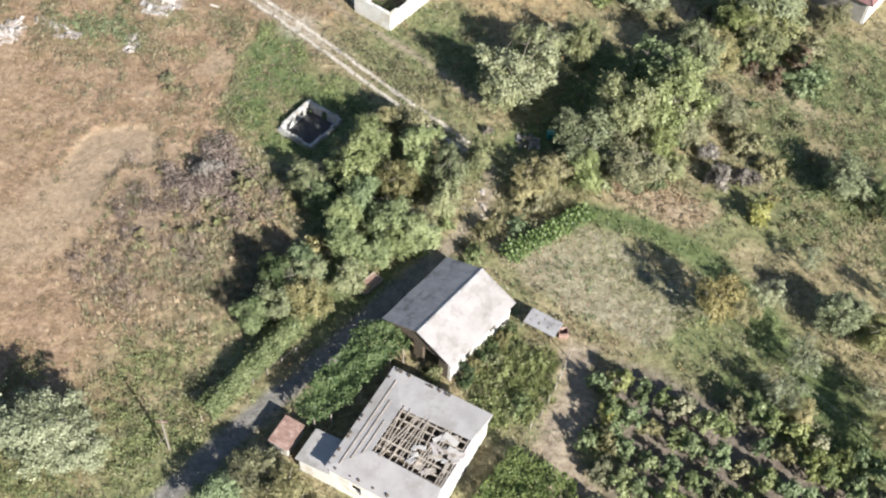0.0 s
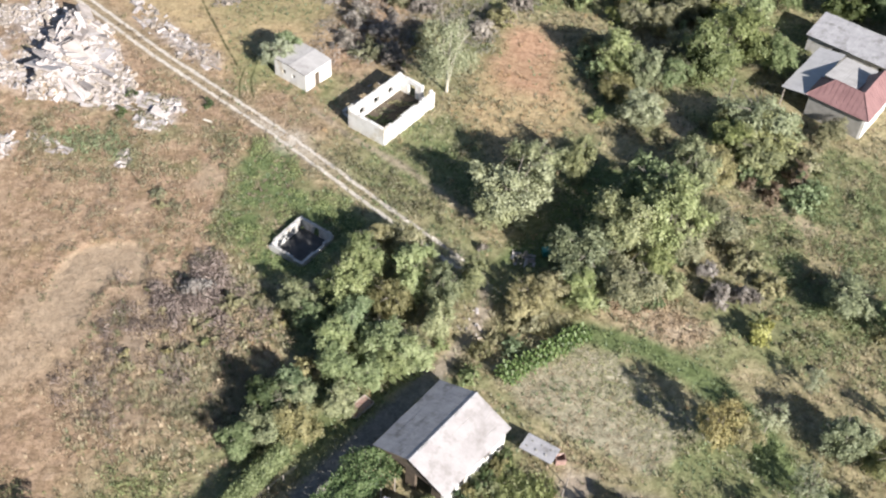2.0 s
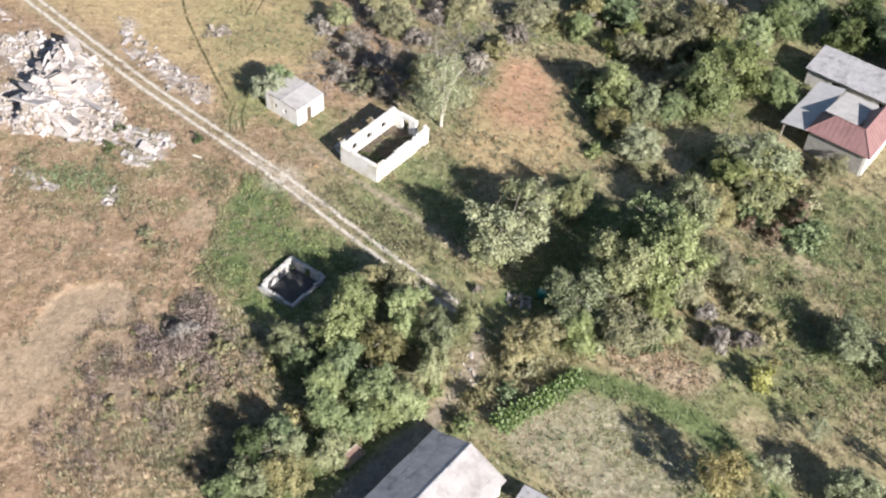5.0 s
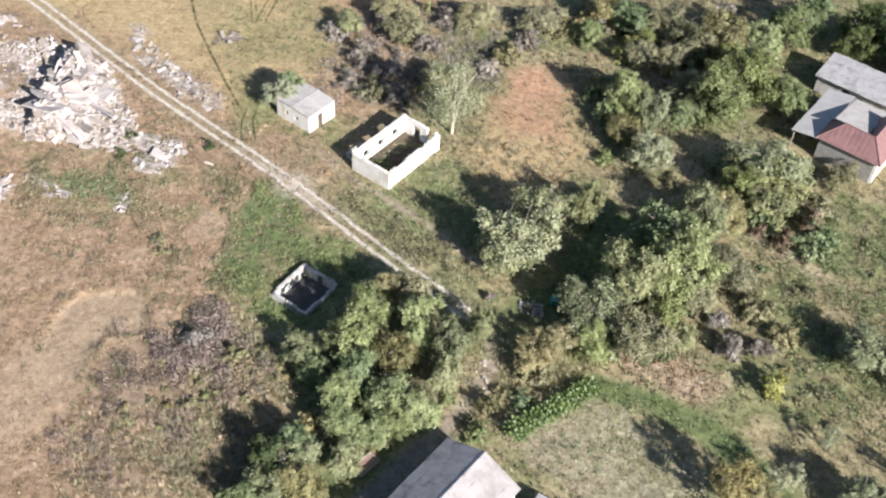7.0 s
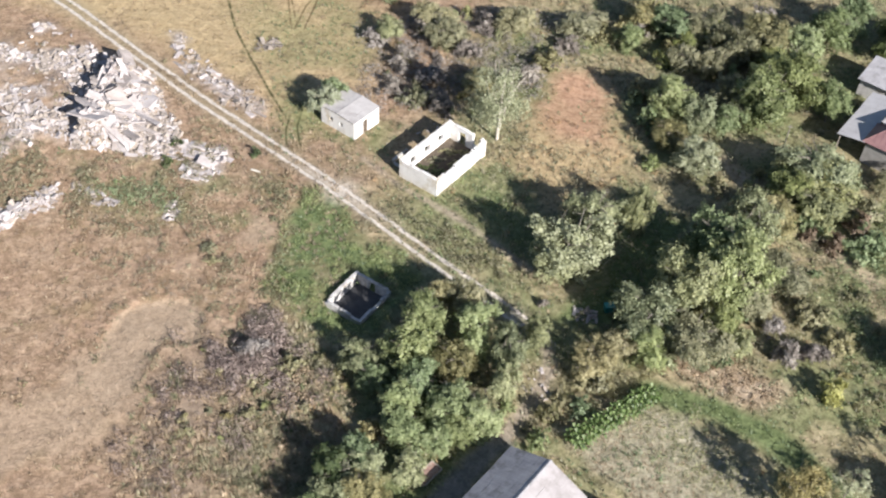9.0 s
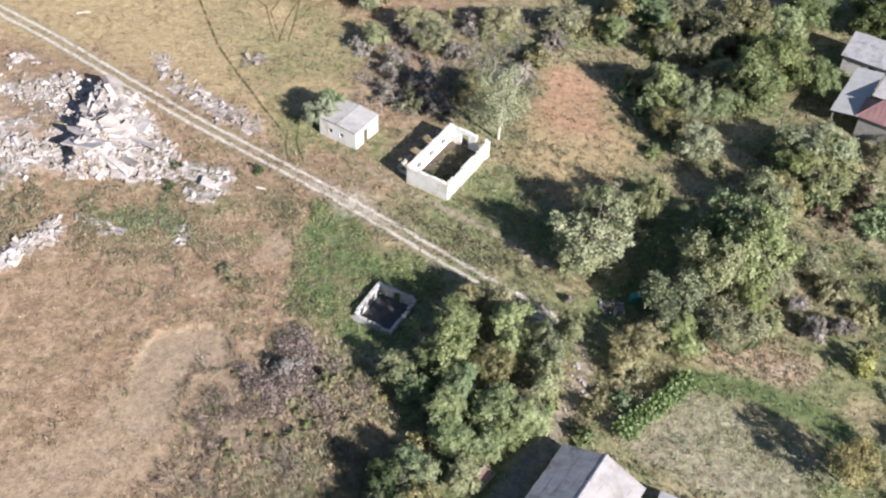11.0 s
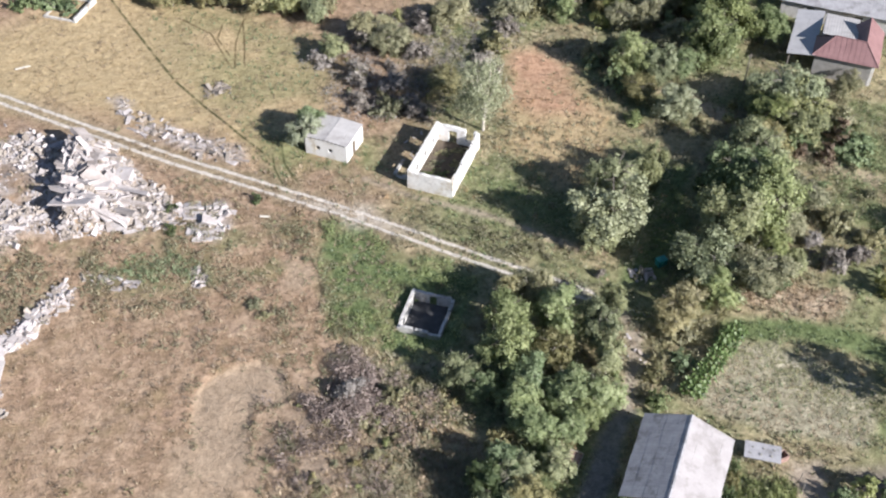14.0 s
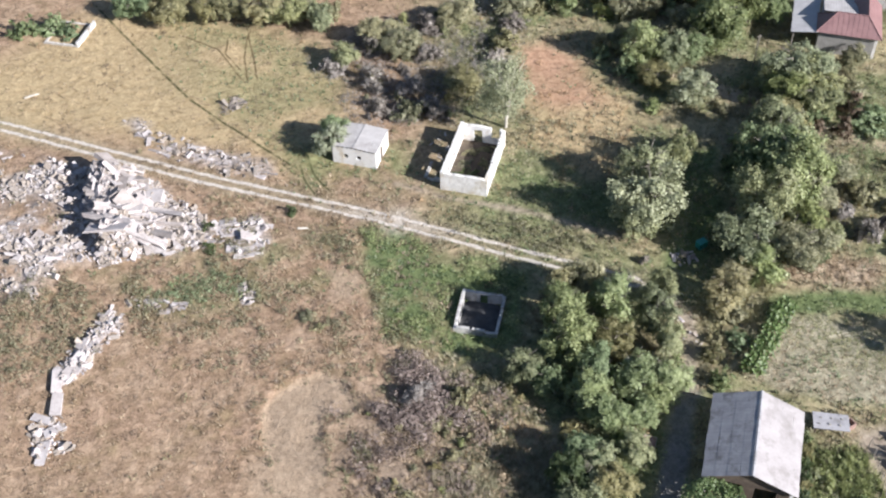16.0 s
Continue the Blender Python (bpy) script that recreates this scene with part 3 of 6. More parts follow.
def build_ground():
    far = np.array([170, 190, 220, 280, 400, 650, 1100, 2000, 3500.0])
    xs = np.concatenate([-far[::-1], np.arange(-158, -78, 2.0), np.arange(-78, 72, 0.4), np.arange(72, 158, 2.0), far])
    ys = np.concatenate([-far[::-1], np.arange(-158, 10, 2.0), np.arange(10, 146, 0.4), np.arange(146, 240, 2.0), far[4:] - 120])
    X, Y = np.meshgrid(xs, ys)
    x, y = X.ravel(), Y.ravel()
    verts = np.stack([x, y, ground_z(x, y)], 1)
    w = len(xs)
    a = (np.arange(len(ys) - 1)[:, None] * w + np.arange(w - 1)[None]).ravel()
    me = mesh_np("ground", verts, np.stack([a, a + 1, a + w + 1, a + w], 1), ground_material())
    for name, value in cover(x, y).items():  # "warm" only thins the plants
        at = me.attributes.new(name, "FLOAT", "POINT")
        at.data.foreach_set("value", value.astype(np.float32))
    me.polygons.foreach_set("use_smooth", np.ones(len(me.polygons), bool))
    return tagged(new("ground", me), "dry grassy ground with green patches and dirt tracks", "ground", kind="structure")


build_ground()
GX, GY = np.arange(-80, 74, 0.5), np.arange(8, 148, 0.5)
GZ = ground_z(*np.meshgrid(GX, GY))


def heights(x, y):
    """Ground height by the table above."""
    u, v = np.clip((np.asarray(x) + 80) / 0.5, 0, len(GX) - 1.001), np.clip((np.asarray(y) - 8) / 0.5, 0, len(GY) - 1.001)
    i, j = u.astype(int), v.astype(int)
    u, v = u - i, v - j
    return (GZ[j, i] * (1 - u) + GZ[j, i + 1] * u) * (1 - v) + (GZ[j + 1, i] * (1 - u) + GZ[j + 1, i + 1] * u) * v


def gz(x, y):
    return float(heights(np.array([x]), np.array([y]))[0])


# ---- walls and roofs ----
def wall_mesh(name, length, height, thick, openings=(), ragged=0.0, seed=0, material=None, cell=0.25, slope=0.0):
    """A wall along x, its outer face at y = 0, with openings (x0, x1, z0, z1) through it and a worn upper edge."""
    nx, nz = max(2, round(length / cell)), max(2, round(height / cell))
    sx, sz = length / nx, height / nz
    rng = random.Random(seed)
    drop = [0]
    for _ in range(nx):
        drop.append(min(max(drop[-1] + rng.choice((-1, 0, 0, 0, 1)), 0), 3) if ragged else 0)

    def solid(i, k):
        if not (0 <= i < nx and 0 <= k < nz):
            return False
        if ragged and k >= nz - drop[i] * ragged - slope * i / nx * nz:
            return False
        cx, cz = (i + 0.5) * sx, (k + 0.5) * sz
        return not any(a < cx < b and c < cz < d for a, b, c, d in openings)
    b = Build()
    j = {}

    def pt(i, y, k):
        key = (i, y, k)
        if key not in j:
            q = (0.03 if ragged else 0.0)
            r = random.Random(hash((i, k, seed)) & 0xFFFF)
            e = 0 if k == 0 else 1
            j[key] = (i * sx + r.uniform(-q, q) * (0 < i < nx), y + r.uniform(-q, q) * 0.4, k * sz + e * r.uniform(-q, q) * 1.6)
        return j[key]
    t = thick
    for i in range(nx):
        for k in range(nz):
            if not solid(i, k):
                continue
            b.face(pt(i, 0, k), pt(i + 1, 0, k), pt(i + 1, 0, k + 1), pt(i, 0, k + 1))
            b.face(pt(i + 1, t, k), pt(i, t, k), pt(i, t, k + 1), pt(i + 1, t, k + 1))
            if not solid(i, k + 1):
                b.face(pt(i, 0, k + 1), pt(i + 1, 0, k + 1), pt(i + 1, t, k + 1), pt(i, t, k + 1))
            if k and not solid(i, k - 1):
                b.face(pt(i, t, k), pt(i + 1, t, k), pt(i + 1, 0, k), pt(i, 0, k))
            if not solid(i - 1, k):
                b.face(pt(i, t, k), pt(i, 0, k), pt(i, 0, k + 1), pt(i, t, k + 1))
            if not solid(i + 1, k):
                b.face(pt(i + 1, 0, k), pt(i + 1, t, k), pt(i + 1, t, k + 1), pt(i + 1, 0, k + 1))
    me = b.mesh(name, material)
    bm = bmesh.new()
    bm.from_mesh(me)
    bmesh.ops.remove_doubles(bm, verts=bm.verts, dist=0.001)
    bm.to_mesh(me)
    bm.free()
    return me


def four_walls(owner, lx, ly, height, thick, openings, ragged, seed, material, slopes=(0, 0, 0, 0)):
    """Front (y = 0), right (x = lx), back and left walls of a rectangle; openings by side."""
    sides = (
        ("front", lx, pose(0, 0, 0)),
        ("right", ly - 2 * thick, pose(lx, thick, 0, 0, 0, 90)),
        ("back", lx, pose(lx, ly, 0, 0, 0, 180)),
        ("left", ly - 2 * thick, pose(0, ly - thick, 0, 0, 0, 270)),
    )
    for n, (side, length, m) in enumerate(sides):
        h = height[n] if isinstance(height, tuple) else height
        mat = material[n] if isinstance(material, tuple) else material
        part("wall", wall_mesh("wall", length, h, thick, openings.get(side, ()), ragged, seed + n, mat, slope=slopes[n]), owner, m=m)


def sheet_mesh(name, w, l, material, waves=7, amp=0.008):
    """A corrugated roof sheet, waves across x, with a little thickness; its middle at the origin."""
    n = waves * 2
    b = Build()
    top = [(-w / 2 + w * k / n, amp * (1 if k % 2 else -1)) for k in range(n + 1)]
    for (x0, z0), (x1, z1) in zip(top, top[1:]):
        b.face((x0, -l / 2, z0), (x1, -l / 2, z1), (x1, l / 2, z1), (x0, l / 2, z0))
        b.face((x0, l / 2, z0 - 0.006), (x1, l / 2, z1 - 0.006), (x1, -l / 2, z1 - 0.006), (x0, -l / 2, z0 - 0.006))
        for y in (-l / 2, l / 2):
            b.face((x0, y, z0 - 0.006), (x1, y, z1 - 0.006), (x1, y, z1), (x0, y, z0))
    return b.mesh(name, material)


def sheet_slope(owner, m, width, run, cols, rows, material, seed=0, skip=(), jitter=0.004, waves=7):
    """A roof slope covered with sheets. m: its lower left corner, x along the eave, y up the slope."""
    rng = random.Random(seed)
    w, l = width / cols, run / rows
    me = sheet_mesh("roof_sheet", w * 1.02, l * 1.03, material, waves)
    for i in range(cols):
        for k in range(rows):
            if (i, k) in skip:
                continue
            q = pose((i + 0.5) * w, (k + 0.5) * l + rng.uniform(-0.04, 0.04), 0.035 + (i % 2) * 0.005 + rng.uniform(0, jitter), -0.25 + rng.uniform(-0.1, 0.1), rng.uniform(-0.15, 0.15), rng.uniform(-0.4, 0.4))
            part("roof_sheet", me, owner, m=m @ q)


def slope_pose(x, y, z, turn, pitch):
    return pose(x, y, z, 0, 0, turn) @ pose(0, 0, 0, pitch)


# ---- buildings ----
def gable_building(name, x, y, turn, lx, ly, eave, ridge, thick, openings, wall_mat, front_roof, back_roof, label, over=0.28, cols=8, rows=3, seed=0, skip=(), dark_end=False):
    """A rectangle with its ridge along its own x axis and sheet-covered slopes."""
    o = thing(name, pose(x, y, gz(x, y) - 0.08, 0, 0, turn), label, name.replace("_", " "))
    # dark_end: shade of the open gable put into its dark brown wood colour
    four_walls(o, lx, ly, eave, thick, openings, 0, seed, (wall_mat, wall_mat, wall_mat, DARK_WOOD if dark_end else wall_mat))
    for x0, x1 in ((0, thick), (lx - thick, lx)):
        g = Build()
        tri = [(0, eave), (ly, eave), (ly / 2, ridge - 0.06)]
        g.face(*[(x0, a, b) for a, b in tri][::-1]).face(*[(x1, a, b) for a, b in tri])
        for (a, b), (c, d) in zip(tri, tri[1:] + tri[:1]):
            g.face((x0, a, b), (x0, c, d), (x1, c, d), (x1, a, b))
        part("gable", g.mesh("gable", DARK_WOOD if dark_end and x0 == 0 else wall_mat), o)
    rise, half = ridge - eave, ly / 2
    pitch = math.degrees(math.atan2(rise, half))
    run = math.hypot(half, rise) * (1 + over / half)
    dz = over * rise / half
    sheet_slope(o, slope_pose(-over, -over, eave - dz, 0, pitch), lx + 2 * over, run, cols, rows, front_roof, seed)
    sheet_slope(o, slope_pose(lx + over, ly + over, eave - dz, 180, pitch), lx + 2 * over, run, cols, rows, back_roof, seed + 5, skip)
    cap = Build()
    cap.box(-over - 0.04, lx + over + 0.04, 0, 0.16, 0, 0.012, pose(0, half, ridge + 0.058, -pitch))
    cap.box(-over - 0.04, lx + over + 0.04, -0.16, 0, 0, 0.012, pose(0, half, ridge + 0.058, pitch))
    part("ridge_cap", cap.mesh("ridge_cap", back_roof), o)
    for k in range(5):
        yk = half * (0.1 + k * 0.2)
        for yy in (yk, ly - yk):
            zz = eave - 0.05 + rise * yk / half
            part("purlin", Build().box(-over, lx + over, yy - 0.05, yy + 0.05, zz - 0.09, zz).mesh("purlin", DARK_WOOD), o)
    return o


def window_in(owner, m, w, h):
    """A small wooden window, in the plane y = 0 of m, its lower left corner at the origin."""
    f = Build()
    for a in ((0, w, 0, 0.06), (0, w, h - 0.06, h), (0, 0.06, 0.06, h - 0.06), (w - 0.06, w, 0.06, h - 0.06), (w / 2 - 0.025, w / 2 + 0.025, 0.06, h - 0.06)):
        f.box(a[0], a[1], 0, 0.06, a[2], a[3])
    win = part("window", f.mesh("window", WOOD), owner, m=m)
    part("pane", Build().box(0.06, w - 0.06, 0.025, 0.035, 0.06, h - 0.06).mesh("pane", GLASS_DARK), win)


def roofless_house(x, y):
    o = thing("house_ruin", pose(x, y, gz(x, y) - 0.15, 0, 0, 55.5), "roofless white plastered house shell with empty windows", "ruin")
    opens = {
        "back": ((1.5, 2.4, 0.8, 1.95), (4.0, 4.9, 0.8, 1.95), (6.6, 7.5, 0.8, 1.95)),
        "right": ((2.2, 3.2, 0, 2.1), (0.3, 1.2, 0.9, 2.6)),
    }
    four_walls(o, 9.0, 5.2, (2.35, 2.5, 2.6, 2.4), 0.36, opens, 0.35, 11, PLASTER)
    part("floor", Build().box(0.3, 8.7, 0.3, 4.9, 0, 0.36).mesh("floor", SOIL), o, "dark earth floor overgrown with weeds")
    for k, (a, z) in enumerate(((1.45, 1.97), (3.95, 1.97), (6.55, 1.97))):
        part("lintel", Build().box(9.0 - a - 1.0, 9.0 - a, 4.86, 5.16, z, z + 0.12).mesh("lintel", WOOD), o)
    # stubs of a fallen side room
    s = thing("low_wall_ruin", pose(x, y, gz(x, y) - 0.1, 0, 0, 55.5), "low broken foundation walls of a fallen side room", "ruin")
    for n, (a, b, ln, tn, h) in enumerate(((1.4, 7.1, 2.6, 0, 0.3), (1.4, 5.4, 1.6, 90, 0.5))):
        part("wall", wall_mesh("wall", ln, h, 0.32, (), 0.9, 50 + n, WALL_TOP), s, m=pose(a, b, 0, 0, 0, tn))
    return o


def small_ruin(x, y):
    o = thing("shed_ruin", pose(x, y, -0.9, 0, 0, 59), "small square roofless shed of pale blocks", "ruin")
    four_walls(o, 5.1, 4.3, (1.3, 1.5, 1.6, 1.5), 0.28, {"right": ((1.4, 2.3, 0, 1.2),)}, 0.5, 23, GREY_PLASTER)
    part("floor", Build().box(0.3, 4.8, 0.3, 4.0, 0, 0.24).mesh("floor", SHADE_FLOOR), o, "concrete floor with shade in its dark colour")
    return o


roofless_house(-6.05, 81.25)
small_ruin(-12.3, 62.2)
shed = gable_building("shed", -15.9, 89.75, 54, 4.2, 5.1, 2.42, 2.58, 0.25,
                      {"left": ((1.0, 1.5, 1.0, 1.5), (2.6, 3.1, 1.0, 1.5)), "front": ((1.4, 2.3, 0, 1.9),)},
                      PLASTER, PALE_SHEET, PALE_SHEET, "white plastered shed with a low fibre-cement roof", 0.07, 4, 3, 7)
part("door", Build().box(1.42, 2.28, 0.08, 0.14, 0.02, 1.88).mesh("door", DARK_WOOD), shed, "dark wooden door")
# same roofing on both slopes; the front one's colour is paler for the sun
barn = gable_building("barn", 3.3, 35.95, 54.4, 8.4, 7.2, 2.9, 4.4, 0.3,
                      {"left": ((0.8, 2.9, 0, 2.5), (3.8, 5.6, 0, 2.5)), "front": ((2, 2.9, 1.2, 2.0), (5.5, 6.4, 1.2, 2.0))},
                      PLASTER, BARN_SUN_SHEET, SHEET, "white barn with a weathered fibre-cement gable roof", 0.3, 8, 4, 13, dark_end=True)
for a in (2.0, 5.5):
    window_in(barn, pose(a, 0.1, 1.2), 0.9, 0.8)


def collapsed_house():
    """A house whose roof boards have fallen in over the middle."""
    x, y = 2.38, 21.3
    o = thing("house", pose(x, y, gz(x, y) - 0.1, 0, 0, 65), "white house with a grey roof caved in over bare battens", "house")
    lx, ly, e, zi = 10.85, 9.3, 3.25, 3.48
    four_walls(o, lx - 0.5, ly - 0.5, e - 0.1, 0.35,
               {"front": ((1.5, 2.6, 0.9, 2.2), (4.4, 5.5, 0.9, 2.2), (7.4, 8.5, 0.9, 2.2)), "left": ((1.5, 2.6, 0.9, 2.2), (5.6, 6.7, 0.9, 2.2))}, 0, 31, PLASTER)
    for ch in o.children:
        ch.matrix_basis = pose(0.25, 0.25, 0) @ ch.matrix_basis
    for a in (1.75, 4.65, 7.65):
        window_in(o, pose(a, 0.42, 0.9), 1.1, 1.3)
    outer = [(0, 0), (lx, 0), (lx, ly), (0, ly)]
    hole = [(2.85, 0.45), (7.75, 0.4), (7.5, 6.75), (3.0, 6.8)]
    for k in range(4):
        (ax, ay), (bx, by), (cx, cy), (dx, dy) = outer[k], outer[(k + 1) % 4], hole[(k + 1) % 4], hole[k]
        b = Build()
        top = [(ax, ay, e), (bx, by, e), (cx, cy, zi), (dx, dy, zi)]
        low = [(p, q, r - 0.09) for p, q, r in top]
        b.face(*top).face(*low[::-1])
        for i in range(4):
            j = (i + 1) % 4
            b.face(low[i], low[j], top[j], top[i])
        part("roof_slope", b.mesh("roof_slope", ROOF_FELT), o, "pale pinkish grey roof sheeting")
    rng = random.Random(4)
    # overlapping cover strips and fixings on the sheeting
    for k in range(3):
        yy = ly - 0.9 - k * 0.55
        zz = e + (zi - e) * (ly - yy) / (ly - 6.8)
        part("cover_strip", Build().box(0.8 + k * 0.8, lx - 1.2 - k * 1.9, yy - 0.04, yy + 0.04, zz + 0.005, zz + 0.06).mesh("cover_strip", WOOD), o)
    for k in range(34):
        side = 1 + k % 3
        u = rng.uniform(0.4, 0.96)
        if side == 0:
            p = (lx * u, 0.12, e + 0.05)
        elif side == 1:
            p = (lx - 0.25, ly * u, e + 0.06)
        elif side == 2:
            p = (lx * rng.uniform(0.02, 0.98), ly - 0.18, e + 0.04)
        else:
            p = (0.3, ly * rng.uniform(0.02, 0.98), e + 0.06)
        w = rng.uniform(0.05, 0.11)
        part("weight_stone", Build().box(-w, w, -w, w, 0, w, pose(*p, 0, 0, rng.uniform(0, 90)), 0.02, rng).mesh("weight_stone", SOIL), o)
    for k in range(7):
        xx = 2.95 + k * 0.74
        part("rafter", Build().box(xx - 0.06, xx + 0.06, 0.45, 6.75, zi - 0.26, zi - 0.12, pose(0, 0, 0, rng.uniform(-0.5, 0.5), rng.uniform(-1, 1), 0)).mesh("rafter", WOOD), o)
    for k in range(23):
        yy = 0.6 + k * 0.27
        if k in (3, 4, 11):
            continue
        a, c = 2.8 + rng.uniform(0, 0.4) * (k % 3), 7.8 - rng.uniform(0, 1.8) * (k % 4 == 1)
        m = pose((a + c) / 2, yy, zi - 0.09 + rng.uniform(0, 0.05), 0, rng.uniform(-1.4, 1.4), rng.gauss(0, 2.6 + 4 * (k > 8)))
        part("batten", Build().box(-(c - a) / 2, (c - a) / 2, -0.045, 0.045, 0, 0.05, m).mesh("batten", WOOD), o)
    for k in range(24):
        m = pose(rng.uniform(3.2, 7.4), rng.choice((rng.uniform(0.7, 2.6), rng.uniform(0.7, 4.4))), zi - 0.03 + rng.uniform(0, 0.04), rng.uniform(-5, 5), rng.uniform(-5, 5), rng.uniform(0, 180))
        w, l = rng.uniform(0.12, 0.3), rng.uniform(0.2, 0.75)
        part("broken_board", Build().box(-l, l, -w, w, 0, 0.03, m, 0.05, rng).mesh("broken_board", rng.choice((PALE_SHEET, STONE, WOOD))), o)
    # one flat dark layer across the house, seen through the roof hole
    part("ceiling", Build().box(0.65, lx - 0.65, 0.65, ly - 0.65, 2.2, 2.3).mesh("ceiling", DARK_WOOD), o, "flat dark layer below the caved-in roof")
    # lean-to on the lane side, its roof falling away from the house
    a = thing("lean_to", pose(x, y, gz(-8, 27) - 0.05, 0, 0, 65), "white lean-to with a smooth pale sheet roof against the house", "shed")
    for nm, x0, x1, y0, y1, z1 in (("front_wall", 0.25, 0.5, 9.1, 11.9, 1.95), ("back_wall", 2.75, 3.0, 9.1, 11.9, 1.95), ("end_wall", 0.5, 2.75, 11.65, 11.9, 1.95)):
        part(nm, Build().box(x0, x1, y0, y1, 0, z1).mesh(nm, PLASTER), a)
    part("roof", Build().face((0.05, 8.95, 2.32), (3.2, 8.95, 2.32), (3.2, 12.15, 1.98), (0.05, 12.15, 1.98)).face((0.05, 12.15, 1.9), (3.2, 12.15, 1.9), (3.2, 8.95, 2.24), (0.05, 8.95, 2.24))
         .face((0.05, 8.95, 2.24), (0.05, 8.95, 2.32), (0.05, 12.15, 1.98), (0.05, 12.15, 1.9)).face((3.2, 12.15, 1.9), (3.2, 12.15, 1.98), (3.2, 8.95, 2.32), (3.2, 8.95, 2.24))
         .face((0.05, 12.15, 1.9), (0.05, 12.15, 1.98), (3.2, 12.15, 1.98), (3.2, 12.15, 1.9)).mesh("roof", PALE_SHEET), a)
    r = thing("hutch", pose(-9.45, 27.6, gz(-10, 29) - 0.05, 0, 0, 66), "small hutch under a rusty red tin roof", "shed")
    four_walls(r, 2.4, 1.6, 1.4, 0.15, {}, 0, 43, WALL_TOP)
    sheet_slope(r, slope_pose(-0.15, -0.15, 1.45, 0, 5), 2.7, 1.9, 3, 2, RUST, 3)


collapsed_house()


def tin_slope(owner, pts):
    """One slope of the tin roof; its first edge is the eave, seams run up from there."""
    b = Build()
    low = [(p[0], p[1], p[2] - 0.06) for p in pts]
    b.face(*pts).face(*low[::-1])
    n = len(pts)
    for i in range(n):
        b.face(low[i], low[(i + 1) % n], pts[(i + 1) % n], pts[i])
    sl = part("roof_slope", b.mesh("roof_slope", RED_TIN), owner)
    p0, p1 = Vector(pts[0]), Vector(pts[1])
    along = (p1 - p0).normalized()
    normal = (p1 - p0).cross(Vector(pts[2]) - p0).normalized()
    up = normal.cross(along)
    flat = [((Vector(p) - p0).dot(along), (Vector(p) - p0).dot(up)) for p in pts]
    seams = Build()
    k = int((p1 - p0).length / 0.6)
    for i in range(1, k):
        u = (p1 - p0).length * i / k
        tops = [y0 + (y1 - y0) * (u - x0) / (x1 - x0) for (x0, y0), (x1, y1) in zip(flat[1:], flat[2:] + flat[:1]) if min(x0, x1) <= u <= max(x0, x1) and abs(x1 - x0) > 1e-4]
        if tops and max(tops) > 0.2:
            a = p0 + along * u + normal * 0.015
            seams.tube(a, a + up * max(tops), 0.012, 0.012, 4)
    part("seam", seams.mesh("seam", RED_TIN), sl)


